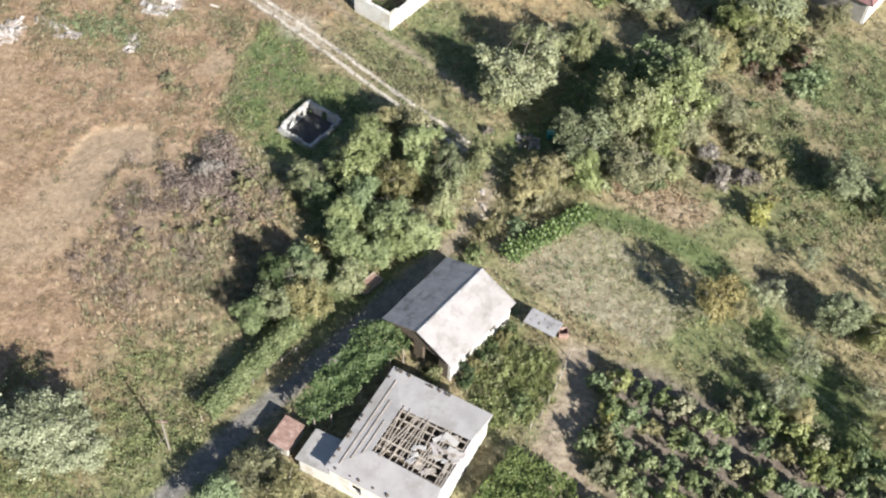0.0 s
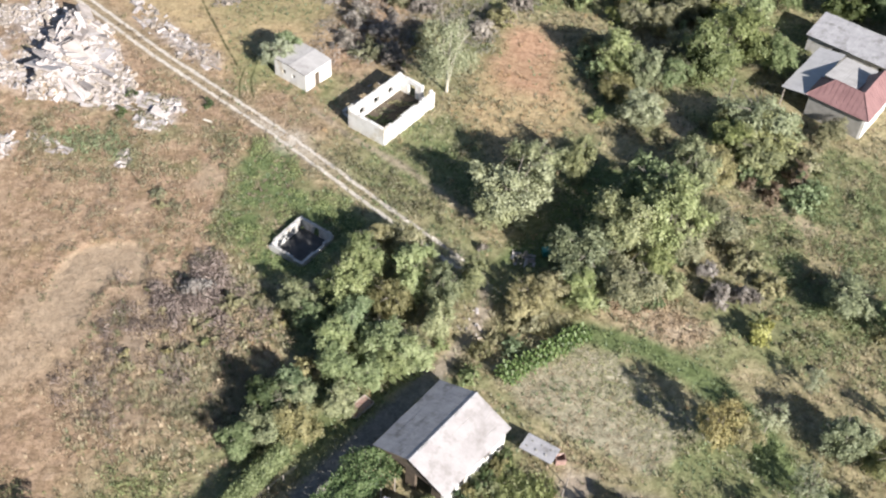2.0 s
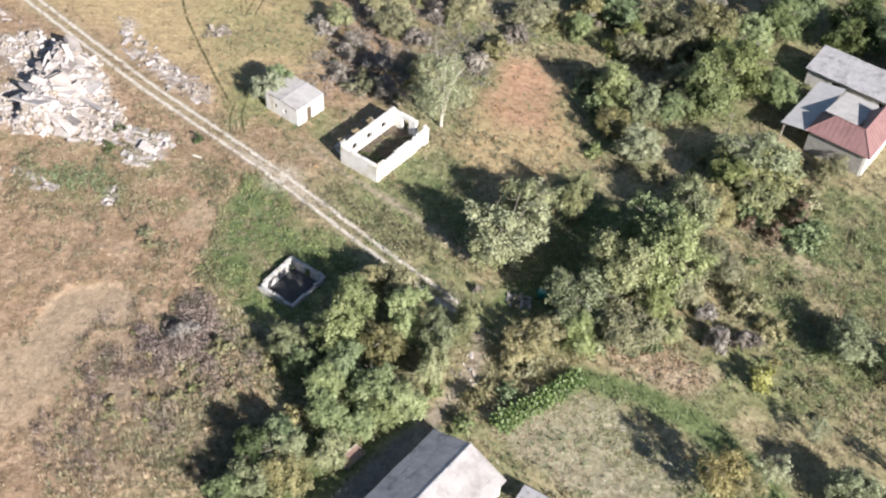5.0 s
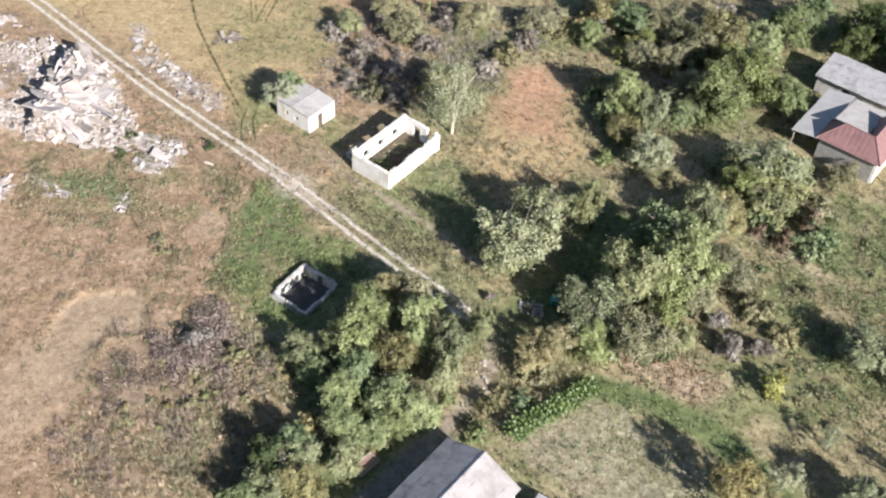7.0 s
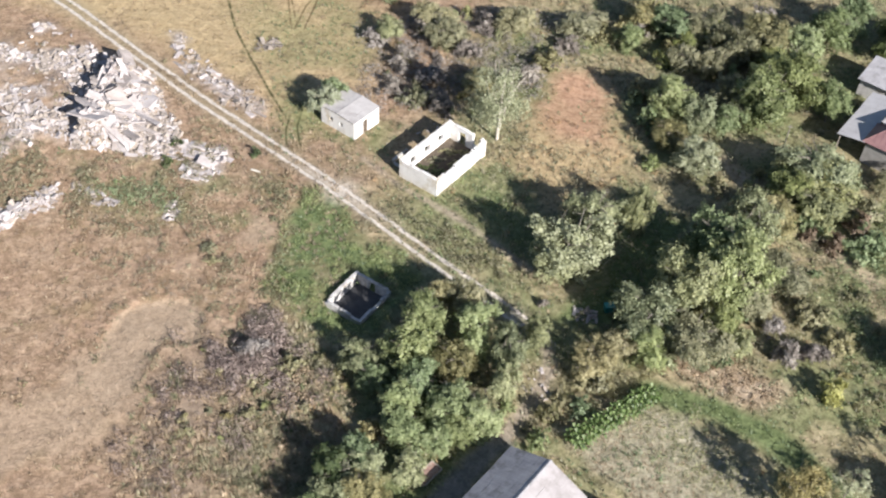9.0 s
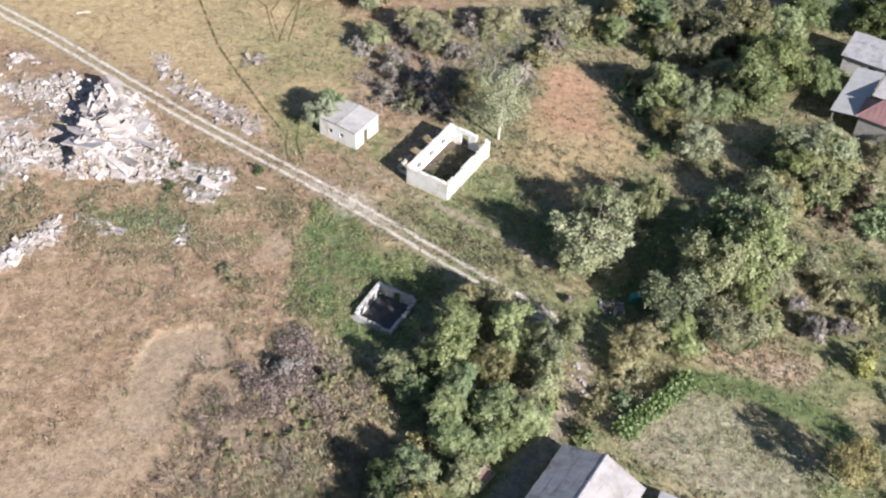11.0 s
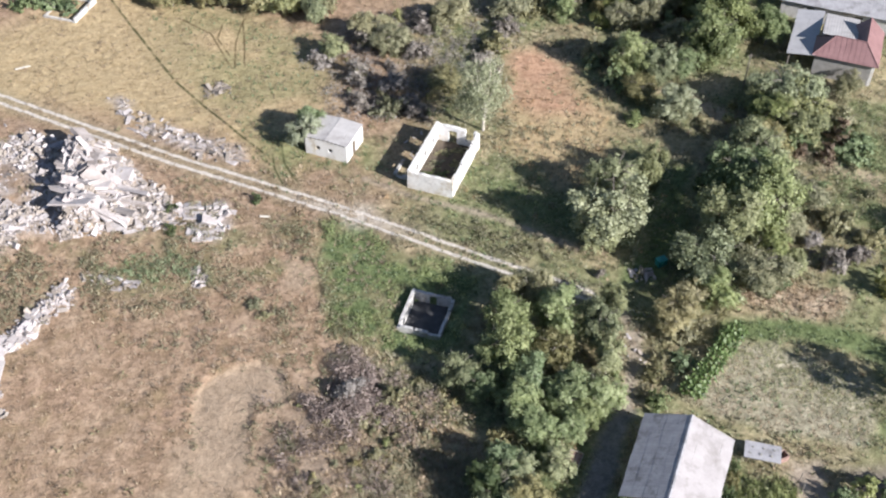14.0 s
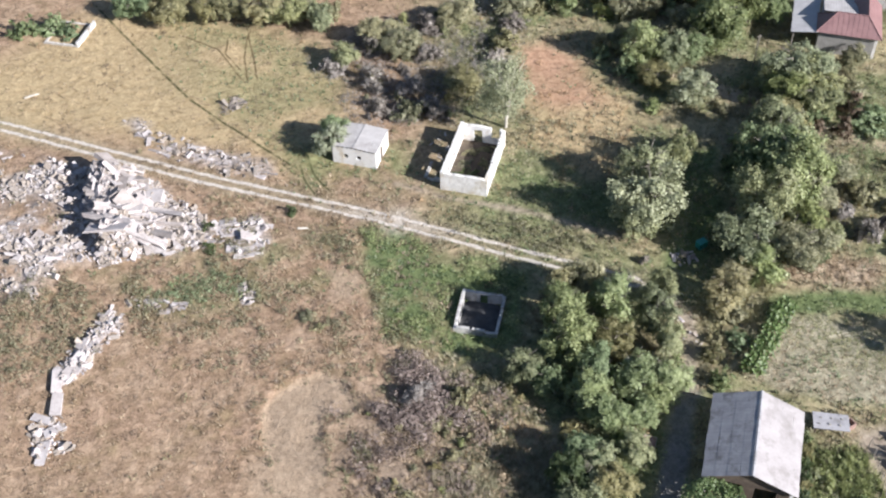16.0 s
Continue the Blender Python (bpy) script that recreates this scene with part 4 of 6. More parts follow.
def red_roof_house():
    x, y = 47.5, 88.1
    base = pose(x, y, gz(x, y) - 0.1, 0, 0, 55)
    o = thing("house", base, "white L-shaped house under a red tin hipped roof", "house")
    e, r = 3.1, 5.0
    for (ox, oy), lx, ly, opens, mats in (
            ((0.75, 0.0), 3.5, 7.0, {}, (PLASTER, PLASTER, HOUSE_GREY, HOUSE_GREY)),
            ((4.27, 0.0), 3.7, 3.2, {"front": ((1.2, 2.3, 0.9, 2.2),)}, PLASTER)):
        had = set(o.children)
        four_walls(o, lx, ly, e - 0.02, 0.35, opens, 0, 61, mats)
        for ch in o.children:
            if ch not in had:
                ch.matrix_basis = pose(ox, oy, 0) @ ch.matrix_basis
    window_in(o, pose(5.47, 0.15, 0.9), 1.1, 1.3)
    cs, cw, cn, ce = (0.4, -0.4, e), (0.4, 7.4, e), (4.6, 7.4, e), (8.4, -0.4, e)
    ts, tw, te, inner = (2.4, 1.6, r), (2.5, 5.2, r), (8.2, 1.6, r), (4.4, 3.6, e)
    for pts in ((cw, cs, ts, tw), (cs, ce, te, ts), (cn, cw, tw), (inner, cn, tw, ts), ((8.2, 3.6, e), inner, ts, te)):
        tin_slope(o, pts)
    g = Build()
    tri = [(0.0, e - 0.06), (3.3, e - 0.06), (1.6, r - 0.25)]
    g.face(*[(7.6, a, b) for a, b in tri][::-1]).face(*[(7.95, a, b) for a, b in tri])
    for (a, b), (c, d) in zip(tri, tri[1:] + tri[:1]):
        g.face((7.6, a, b), (7.6, c, d), (7.95, c, d), (7.95, a, b))
    part("gable", g.mesh("gable", PLASTER), o)
    for a, b2 in ((cs, ts), (cw, tw), (cn, tw), (ts, tw), (ts, te)):
        part("hip_cap", Build().tube(Vector(a) + Vector((0, 0, 0.03)), Vector(b2) + Vector((0, 0, 0.03)), 0.06, 0.06, 6).mesh("hip_cap", RED_TIN), o)
    v = thing("veranda", base, "veranda with a pale grey zinc roof", "veranda")
    sheet_slope(v, slope_pose(10.7, 10.3, 2.65, 180, 8), 10.4, 3.2, 9, 2, ZINC, 71, waves=3)
    for a in (0.6, 3.8, 7.0, 10.2):
        part("post", Build().box(a - 0.06, a + 0.06, 9.9, 10.02, 0, 2.6).mesh("post", WOOD), v)
    b = thing("back_room", base, "white back room under a pale sheet roof", "annex")
    had = set(b.children)
    four_walls(b, 5.2, 3.2, 2.95, 0.25, {}, 0, 77, PLASTER)
    for ch in b.children:
        if ch not in had:
            ch.matrix_basis = pose(4.9, 3.65, 0) @ ch.matrix_basis
    sheet_slope(b, slope_pose(10.3, 2.7, 3.05, 90, 11), 4.1, 7.1, 4, 5, PALE_SHEET, 73, waves=3)
    l = thing("outbuilding", base, "long low outbuilding with a grey fibre-cement roof", "shed")
    four_walls(l, 4.4, 20, 2.5, 0.25, {"left": ((3, 4, 0, 2), (9, 10, 0, 2), (15, 16, 0.9, 1.8))}, 0, 81, GREY_PLASTER)
    for ch in l.children:
        ch.matrix_basis = pose(12.6, -7.4, 0) @ ch.matrix_basis
    sheet_slope(l, slope_pose(12.2, 12.9, 2.55, 270, 7), 20.6, 5.3, 18, 3, SHEET, 83)


red_roof_house()


def hutch_table(x, y):
    o = thing("rabbit_hutch", pose(x, y, gz(x, y), 0, 0, -28), "weathered hutch on legs with a slab roof", "hutch")
    for a in (0.1, 2.5):
        for b in (0.1, 1.1):
            part("leg", Build().box(a, a + 0.1, b, b + 0.1, -0.1, 1.2).mesh("leg", DARK_WOOD), o)
    part("cage", Build().box(0.15, 2.55, 0.2, 1.1, 0.6, 1.15).mesh("cage", DARK_WOOD), o)
    part("roof", Build().box(-0.2, 2.9, -0.25, 1.5, 1.2, 1.28, pose(0, 0, 0, 2)).mesh("roof", SHEET), o)
    rng = random.Random(2)
    for k in range(6):
        part("stone", Build().box(-0.08, 0.08, -0.07, 0.07, 0, 0.08, pose(0.3 + 0.9 * (k % 3) + 0.2 * (k // 3), 0.2 + 0.7 * (k // 3), 1.29, 0, 0, 30 * k), 0.03, rng).mesh("stone", HOUSE_GREY), o)
    c = thing("crate", pose(x + 2.95, y - 0.9, gz(x + 3, y - 1), 0, 0, 10), "small rust-coloured crate beside the hutch", "crate")
    for q in (0, 0.72):
        part("side", Build().box(0, 0.9, q, q + 0.08, 0, 0.7).mesh("side", RUST), c)
    for q in (0, 0.82):
        part("end", Build().box(q, q + 0.08, 0.08, 0.72, 0, 0.7).mesh("end", RUST), c)
    part("base", Build().box(0.08, 0.82, 0.08, 0.72, 0, 0.1).mesh("base", RUST), c)


hutch_table(9.75, 42.25)


def utility_pole(x, y, h):
    o = thing("utility_pole", pose(x, y, gz(x, y) - 0.2), "weathered wooden pole with a slanting brace", "pole")
    part("shaft", Build().tube((0, 0, 0), (0, 0, h), 0.10, 0.07, 8).mesh("shaft", BARK), o)
    part("brace", Build().tube((-1.1, 0.4, 0), (0, 0, h * 0.5), 0.08, 0.06, 8).mesh("brace", BARK), o)
    part("crossarm", Build().box(-0.45, 0.45, -0.04, 0.04, h - 0.35, h - 0.25).mesh("crossarm", RUST), o)
    return o


def wire(a, b, sag, name="wire"):
    pts = [Vector(a).lerp(Vector(b), k / 14) - Vector((0, 0, sag * 4 * (k / 14) * (1 - k / 14))) for k in range(15)]
    w = Build()
    for p, q in zip(pts, pts[1:]):
        w.tube(p, q, 0.007, 0.007, 4)
    return tagged(new("overhead_wire", w.mesh("overhead_wire", WIRE)), "thin dark overhead wire", "wire")


utility_pole(-19.1, 27.4, 4.9)
wire((-19.1, 27.4, 4.5), (-3.4, 31.4, 3.6), 0.3)
wire((-19.1, 27.2, 4.5), (-3.4, 31.1, 3.6), 0.45)
wp = thing("wooden_pole", pose(32.8, 91.8, gz(32.8, 91.8) - 0.2), "thin grey wooden pole carrying a wire", "pole")
part("shaft", Build().tube((0, 0, 0), (0, 0, 5.3), 0.09, 0.06, 7).mesh("shaft", BARK), wp)
part("crossarm", Build().box(-0.3, 0.3, -0.03, 0.03, 5.0, 5.08).mesh("crossarm", BARK), wp)
for k in (0, 0.45):
    wire((2.0 + k, 57.2 - 0.4 * k, 5.4), (23.6 + k, 85.2 - 0.4 * k, 5.4), 0.35)
wire((32.8, 91.8, 4.9), (40.0, 94.3, 3.0), 0.25)

tb = thing("water_tank", pose(11.6, 66.2, gz(11.6, 66.2), 0, 0, 12), "small teal painted metal tank", "tank")
part("body", Build().box(0, 1.0, 0, 0.7, 0, 0.75).mesh("body", TEAL), tb)
part("rim", Build().box(-0.03, 1.03, -0.03, 0.73, 0.75, 0.8).mesh("rim", TEAL), tb)
bx = thing("cattle_trough", pose(-4.95, 44.4, gz(-4.6, 45.8) - 0.03, 0, 0, 52), "weathered brown wooden trough beside the lane", "trough")
for q in (0, 1.14):
    part("side", Build().box(0, 2.4, q, q + 0.06, 0, 0.38).mesh("side", WOOD), bx)
for q in (0, 2.34):
    part("end", Build().box(q, q + 0.06, 0.06, 1.14, 0, 0.38).mesh("end", WOOD), bx)
part("base", Build().box(0.06, 2.34, 0.06, 1.14, 0.2, 0.26).mesh("base", RUST), bx)
def plank(x, y, length, turn, width, label):
    """A weathered board lying askew in the grass, with a broken end."""
    o = thing("plank", pose(x, y, gz(x, y) + 0.1, 2, 3, turn), label, "plank")
    r = random.Random(int(length * 100))
    part("board", Build().box(-length / 2, length / 2, -width / 2, width / 2, -0.03, 0.03, None, 0.015, r).mesh("board", WHITE_WOOD), o)
    part("splinter", Build().box(length / 2, length / 2 + 0.22, -width * 0.35, width * 0.1, -0.02, 0.02, None, 0.015, r).mesh("splinter", WHITE_WOOD), o)


plank(-51.0, 116.9, 1.6, 14, 0.26, "bleached board lying in the meadow")
plank(-9.6, 44.0, 2.0, 45, 0.22, "pale board lying in the grass beside the lane")
plank(-26.1, 83.2, 0.9, -15, 0.25, "short bleached board beside the dirt track")
# low foundation with weeds far up the meadow
fr = thing("foundation_ruin", pose(-44.4, 125.3, gz(-44.4, 126) - 0.1, 0, 0, 58), "low pale foundation walls overgrown with green weeds", "ruin")
four_walls(fr, 5.2, 4.8, (0.75, 0.2, 0.2, 0.3), 0.3, {}, 0.15, 91, (GREY_PLASTER, WALL_TOP, WALL_TOP, WALL_TOP))


def wire_fence(pts, step, h):
    o = thing("fence", pose(0, 0, 0), "thin weathered post and wire garden fence", "fence")
    for (ax, ay), (bx2, by2) in zip(pts, pts[1:]):
        d = math.hypot(bx2 - ax, by2 - ay)
        n = max(1, round(d / step))
        for k in range(n):
            f = k / n
            px, py = ax + (bx2 - ax) * f, ay + (by2 - ay) * f
            part("post", Build().tube((px, py, gz(px, py) - 0.1), (px + 0.03, py, gz(px, py) + h), 0.05, 0.045, 6).mesh("post", WOOD), o)
        for zz in (0.35, 0.7, 0.95):
            part("rail", Build().tube((ax, ay, gz(ax, ay) + h * zz), (bx2, by2, gz(bx2, by2) + h * zz), 0.014, 0.014, 4).mesh("rail", WIRE), o)


wire_fence([(13.6, 39.4), (12.4, 36), (11.2, 33.2), (9.4, 30.6)], 1.3, 1.2)
wire_fence([(-17, 30.2), (-13.4, 34.2), (-9.2, 38.9)], 1.6, 0.9)


# ---- rubble ----
def rubble_shapes(material):
    """Broken slabs, beams and a few lumps, all with crooked corners."""
    rng = random.Random(8)
    shapes = []
    for k in range(20):
        a, b, c = rng.uniform(0.4, 0.75), rng.uniform(0.22, 0.48), rng.uniform(0.035, 0.085)
        if k % 5 == 0:
            a, b, c = rng.uniform(0.75, 1.05), rng.uniform(0.09, 0.15), 0.08
        if k % 5 == 1:
            a, b, c = rng.uniform(0.2, 0.34), rng.uniform(0.16, 0.26), rng.uniform(0.1, 0.18)
        shapes.append(Build().box(-a, a, -b, b, -c, c, None, min(0.12, c * 1.1), rng).mesh("rubble_block", material))
    return shapes


SHAPES = rubble_shapes(STONE) + rubble_shapes(DIRTY_STONE)
DUST = surface("mortar_dust_and_soil", (0.190, 0.158, 0.134), (0.300, 0.258, 0.226), (0.420, 0.372, 0.336), 0.9, 6, 0.97, 0.04, 0.3)


def points_in(poly, n, rng, patchy=False):
    xs, ys = [p[0] for p in poly], [p[1] for p in poly]
    out = []
    while len(out) < n:
        x, y = rng.uniform(min(xs), max(xs), n * 3), rng.uniform(min(ys), max(ys), n * 3)
        keep = inside(x, y, poly, 0.8) * (np.clip((fbm(x, y, 4, 44) - 0.46) * 9.0, 0.03, 1) if patchy else 0.9) > rng.random(n * 3)
        out += list(zip(x[keep], y[keep]))
    return out[:n]


def rubble(poly, n, loose, big, label, seed, flat=False, lie=None, patchy=False, dirty=0.35):
    """Slabs and blocks half sunk in small stones; dirty is the share that lies under dust."""
    rng = np.random.default_rng(seed)
    cx, cy = np.mean([p[0] for p in poly]), np.mean([p[1] for p in poly])
    o = thing("rubble_heap", pose(cx, cy, 0), label, "rubble")
    inv = Matrix.Translation((-cx, -cy, 0))
    for x, y in points_in(poly, n, rng, patchy):
        s = big * min(1.15, 0.58 * math.exp(rng.normal(0, 0.5)))
        tilt = 5 if flat else 11
        slope = Vector((gz(x - 0.5, y) - gz(x + 0.5, y), gz(x, y - 0.5) - gz(x, y + 0.5), 1.0)).normalized()
        m = pose(x, y, gz(x, y) + rng.uniform(-0.08, 0.09) * s) @ Vector((0, 0, 1)).rotation_difference(slope).to_matrix().to_4x4()
        m = m @ pose(0, 0, 0, rng.normal(0, tilt), rng.normal(0, tilt), rng.uniform(0, 360) if lie is None else lie + rng.normal(0, 9 if flat else 24))
        m = inv @ m @ Matrix.Diagonal((s * rng.uniform(0.8, 1.5) * (1.0 if lie is None else 1.6), s, s * rng.uniform(0.6, 1.2), 1))
        kind = int(rng.choice((2, 3, 4, 7, 8, 9)) if flat else rng.integers(20)) + (20 if rng.random() < dirty else 0)
        part("rubble_block", SHAPES[kind], o, m=m)
    b, dusty = Build(), Build()
    r2 = random.Random(seed)
    for x, y in points_in(poly, loose, rng, patchy):
        s = min(0.5, 0.13 * math.exp(r2.gauss(0, 0.6)))
        (dusty if r2.random() < dirty + 0.15 else b).box(-s * 1.5, s * 1.5, -s * 0.55, s * 0.55, -s * 0.35, s * 0.35, inv @ pose(x, y, gz(x, y) + 0.04, r2.gauss(0, 25), r2.gauss(0, 25), r2.uniform(0, 360)), s * 0.2, r2)
    part("small_rubble", b.mesh("small_rubble", STONE), o, kind="stuff")
    part("dusty_rubble", dusty.mesh("dusty_rubble", DUST), o, kind="stuff")


rubble(HEAP_ONE, 230, 4200, 1.2, "wide heap of broken pale concrete slabs, blocks and dirt", 101, patchy=True, dirty=0.42)
rubble([(-46.9, 97.6), (-42, 98), (-41.3, 93), (-39.8, 90.2), (-41, 86), (-43.5, 85.8), (-45.6, 87.4), (-46.6, 90)], 210, 1300, 1.9, "steep pile of long white concrete slabs", 102, False, -28, dirty=0.2)
rubble([(-41.8, 97.8), (-38.6, 92.2), (-35.2, 88.4), (-36, 84.6), (-40.8, 85), (-42.4, 87), (-40, 90.2), (-41.5, 93)], 90, 1500, 1.0, "slope of grey dirt and small broken concrete below the pile", 114, False, -28, dirty=0.6)
rubble([(-47, 88.2), (-43, 87.4), (-42.4, 84.6), (-46.6, 84.8)], 18, 420, 0.9, "grey dirt and broken concrete at the edge of the pile", 115, True, -28, dirty=0.45)
rubble([(-40, 90.5), (-34.6, 88.2), (-34.2, 84), (-38.5, 84.6), (-42, 87)], 44, 520, 0.95, "broken slabs and dirt at the foot of the pile", 112, True, 20, True)
rubble(HEAP_TWO, 34, 60, 1.35, "patch of pale flat broken slabs in dry grass", 103, True, -12, dirty=0.0)
rubble(HEAP_THREE, 44, 160, 0.72, "scattered pale rubble in dry weeds along the dirt track", 104, True, -39, dirty=0.45)
rubble(HEAP_FOUR, 30, 420, 0.8, "low ridge of white rubble in the dry field", 105, True, 35, dirty=0.1)
rubble([(-30, 107.8), (-27.5, 108), (-26.9, 106), (-29.4, 105.6)], 4, 60, 0.6, "small heap of stones and soil in the meadow", 106, dirty=0.9)
rubble([(-46.8, 79.9), (-43, 78.7), (-39, 76.4), (-39.3, 75.9), (-43.4, 78), (-46.9, 79.3)], 9, 30, 0.8, "few pale beams lying in the weeds", 107, True, -28)
rubble([(-55.6, 66.4), (-52.6, 67), (-52.4, 63.4), (-55.4, 62.6)], 8, 120, 0.6, "loose white rubble round the fallen slabs", 113)
rubble([(-34.4, 77.8), (-32.6, 77.2), (-33, 74.4), (-34.4, 74.8)], 7, 40, 0.8, "few pale slabs lying in dry grass", 108, True, 25)
rubble([(-8.6, 93.5), (-4.8, 95.4), (-7.4, 89.2), (-13.2, 86.6), (-12.2, 90)], 2, 14, 0.45, "scattered masonry beside the roofless house", 109)
rubble([(3.5, 57), (6, 58.4), (5.9, 55), (4.2, 54.4)], 1, 12, 0.35, "few pale stones at the lane bend", 110)
rubble([(8.4, 66.8), (10.6, 66.6), (10.8, 64.8), (8.8, 65.2)], 9, 30, 0.5, "white litter and stones by the hedge", 111)


def fallen_slab(x, y, length, width, turn, tilt, seed):
    r = random.Random(seed)
    o = thing("broken_concrete", pose(x, y, gz(x, y) + 0.12, tilt, r.uniform(-3, 3), turn), "long white concrete slab fallen in dry grass", "rubble", "fallen slabs")
    part("block", Build().box(-length / 2, length / 2, -width / 2, width / 2, -0.12, 0.13, None, 0.09, r).mesh("block", STONE), o)
    part("broken_end", Build().box(length / 2, length / 2 + 0.3, -width * 0.35, width * 0.3, -0.1, 0.08, None, 0.1, r).mesh("broken_end", STONE), o)


for k, (x, y, ln, w, turn) in enumerate(((-52.6, 70.9, 2.6, 0.95, 82), (-52.9, 68.2, 2.5, 0.9, 78), (-54.4, 67, 1.9, 0.8, -38), (-53.5, 65.4, 1.7, 0.8, 14), (-54.6, 63.2, 2.4, 0.9, 68))):
    fallen_slab(x, y, ln, w, turn, 6 - 3 * k, 130 + k)


# ---- plants ----
FOOTPRINTS = [((-6.05, 81.25), 55.5, 9.0, 5.2), ((-12.3, 62.2), 59, 5.1, 4.3), ((-15.85, 89.75), 54, 4.2, 5.1), ((3.3, 35.95), 54.4, 8.4, 7.2),
              ((2.38, 21.3), 65, 10.85, 9.3), ((47.5, 88.1), 55, 17, 10)]


def free_of_houses(x, y):
    ok = np.ones(len(x), bool)
    for (ox, oy), turn, lx, ly in FOOTPRINTS:
        c, s = math.cos(radians(turn)), math.sin(radians(turn))
        u, v = (x - ox) * c + (y - oy) * s, -(x - ox) * s + (y - oy) * c
        ok &= ~((u > -0.1) & (u < lx + 0.1) & (v > -0.1) & (v < ly + 0.1))
    return ok


def kites(P, N, size, rng, slim=0.55):
    """Leaf-shaped four-cornered faces at P, facing N."""
    n = len(P)
    N = N / np.maximum(np.linalg.norm(N, axis=1, keepdims=True), 1e-6)
    r = rng.normal(size=(n, 3))
    U = np.cross(N, r)
    U /= np.maximum(np.linalg.norm(U, axis=1, keepdims=True), 1e-6)
    V = np.cross(N, U)
    s = size[:, None]
    v = np.stack([P - U * s * 0.5, P + V * s * 0.5 * slim - N * s * 0.06, P + U * s * 0.5, P - V * s * 0.5 * slim - N * s * 0.06], 1).reshape(-1, 3)
    return v, np.arange(4 * n).reshape(n, 4)


def crown_cloud(rng, R, H, base, lobes, n, size, flat=1.0, slim=0.6):
    """Leaves over a crown of uneven lobes."""
    cz = (base + H) / 2
    half = (H - base) / 2
    C = rng.normal(size=(lobes, 3))
    C /= np.linalg.norm(C, axis=1, keepdims=True)
    C *= rng.uniform(0.25, 0.72, (lobes, 1)) ** 0.8
    rad = rng.uniform(0.24, 0.46, lobes)
    C[0], rad[0] = (0, 0, 0.1), 0.55
    pick = rng.choice(lobes, n, p=rad**2 / (rad**2).sum())
    d = rng.normal(size=(n, 3)) + (0, 0, 0.35)
    d /= np.linalg.norm(d, axis=1, keepdims=True)
    # twig-like gathering of the leaves
    freq = rng.normal(size=(3, 3)) * 5.0
    clump = np.sin(d @ freq[0] + pick) + np.sin(d @ freq[1] + 2 * pick) + np.sin(d @ freq[2])
    r = rad[pick] * (0.80 + 0.13 * clump + rng.normal(0, 0.10, n))
    P = C[pick] + d * r[:, None]
    P = P * (R, R, half * flat) + (0, 0, cz)
    P[:, 2] = np.maximum(P[:, 2], 0.12)
    return kites(P, d + rng.normal(0, 0.40, (n, 3)), rng.uniform(0.55, 1.6, n) * size, rng, slim)


def spray_cloud(rng, R, H, base, lobes, sprays, leaves, size, slim=0.6, droop=0.10):
    """Leaves gathered on twigs that reach out of uneven lobes, with gaps between."""
    cz, half = (base + H) / 2, (H - base) / 2
    C = rng.normal(size=(lobes, 3))
    C /= np.linalg.norm(C, axis=1, keepdims=True)
    C *= rng.uniform(0.25, 0.74, (lobes, 1)) ** 0.8
    rad = rng.uniform(0.24, 0.46, lobes)
    C[0], rad[0] = (0, 0, 0.1), 0.52
    pick = rng.choice(lobes, sprays, p=rad**2 / (rad**2).sum())
    d = rng.normal(size=(sprays, 3)) + C[pick] * 1.2 + (0, 0, 0.45)
    d /= np.linalg.norm(d, axis=1, keepdims=True)
    tip = C[pick] + d * (rad[pick] * rng.uniform(0.65, 1.42, sprays))[:, None]
    root = C[pick] + d * (rad[pick] * 0.34)[:, None]
    face = d + rng.normal(0, 0.40, (sprays, 3)) + (0, 0, 0.3)
    i = np.repeat(np.arange(sprays), leaves)
    u = rng.random(len(i)) ** 0.62
    P = root[i] * (1 - u)[:, None] + tip[i] * u[:, None]
    P += rng.normal(0, 1, (len(i), 3)) * (0.022 + 0.036 * np.sin(u * 2.8))[:, None]
    P[:, 2] -= droop * u**2
    P = P * (R, R, half) + (0, 0, cz)
    P[:, 2] = np.maximum(P[:, 2], 0.12)
    return kites(P, face[i] + rng.normal(0, 0.42, (len(i), 3)), rng.uniform(0.55, 1.6, len(i)) * size, rng, slim)


def trunk_build(rng, R, H, base, limbs=6, r0=0.13):
    b = Build()
    top = Vector((rng.uniform(-0.2, 0.2), rng.uniform(-0.2, 0.2), H * 0.55))
    b.tube((0, 0, -0.2), top * 0.5, r0, r0 * 0.75, 7)
    b.tube(top * 0.5, top, r0 * 0.75, r0 * 0.5, 7)
    for k in range(limbs):
        a = 2 * math.pi * k / limbs + rng.uniform(-0.4, 0.4)
        s = top * rng.uniform(0.45, 1.0)
        e = Vector((math.cos(a) * R * 0.72, math.sin(a) * R * 0.72, H * rng.uniform(0.55, 0.9)))
        mid = s.lerp(e, 0.5) + Vector((0, 0, 0.12 * H))
        b.tube(s, mid, r0 * 0.5, r0 * 0.3, 5)
        b.tube(mid, e, r0 * 0.3, r0 * 0.1, 5)
        for j in range(2):
            f = mid.lerp(e, rng.uniform(0.2, 0.8))
            b.tube(f, f + Vector((rng.uniform(-1, 1), rng.uniform(-1, 1), rng.uniform(0.1, 0.8))) * R * 0.3, r0 * 0.16, r0 * 0.05, 4)
    return b


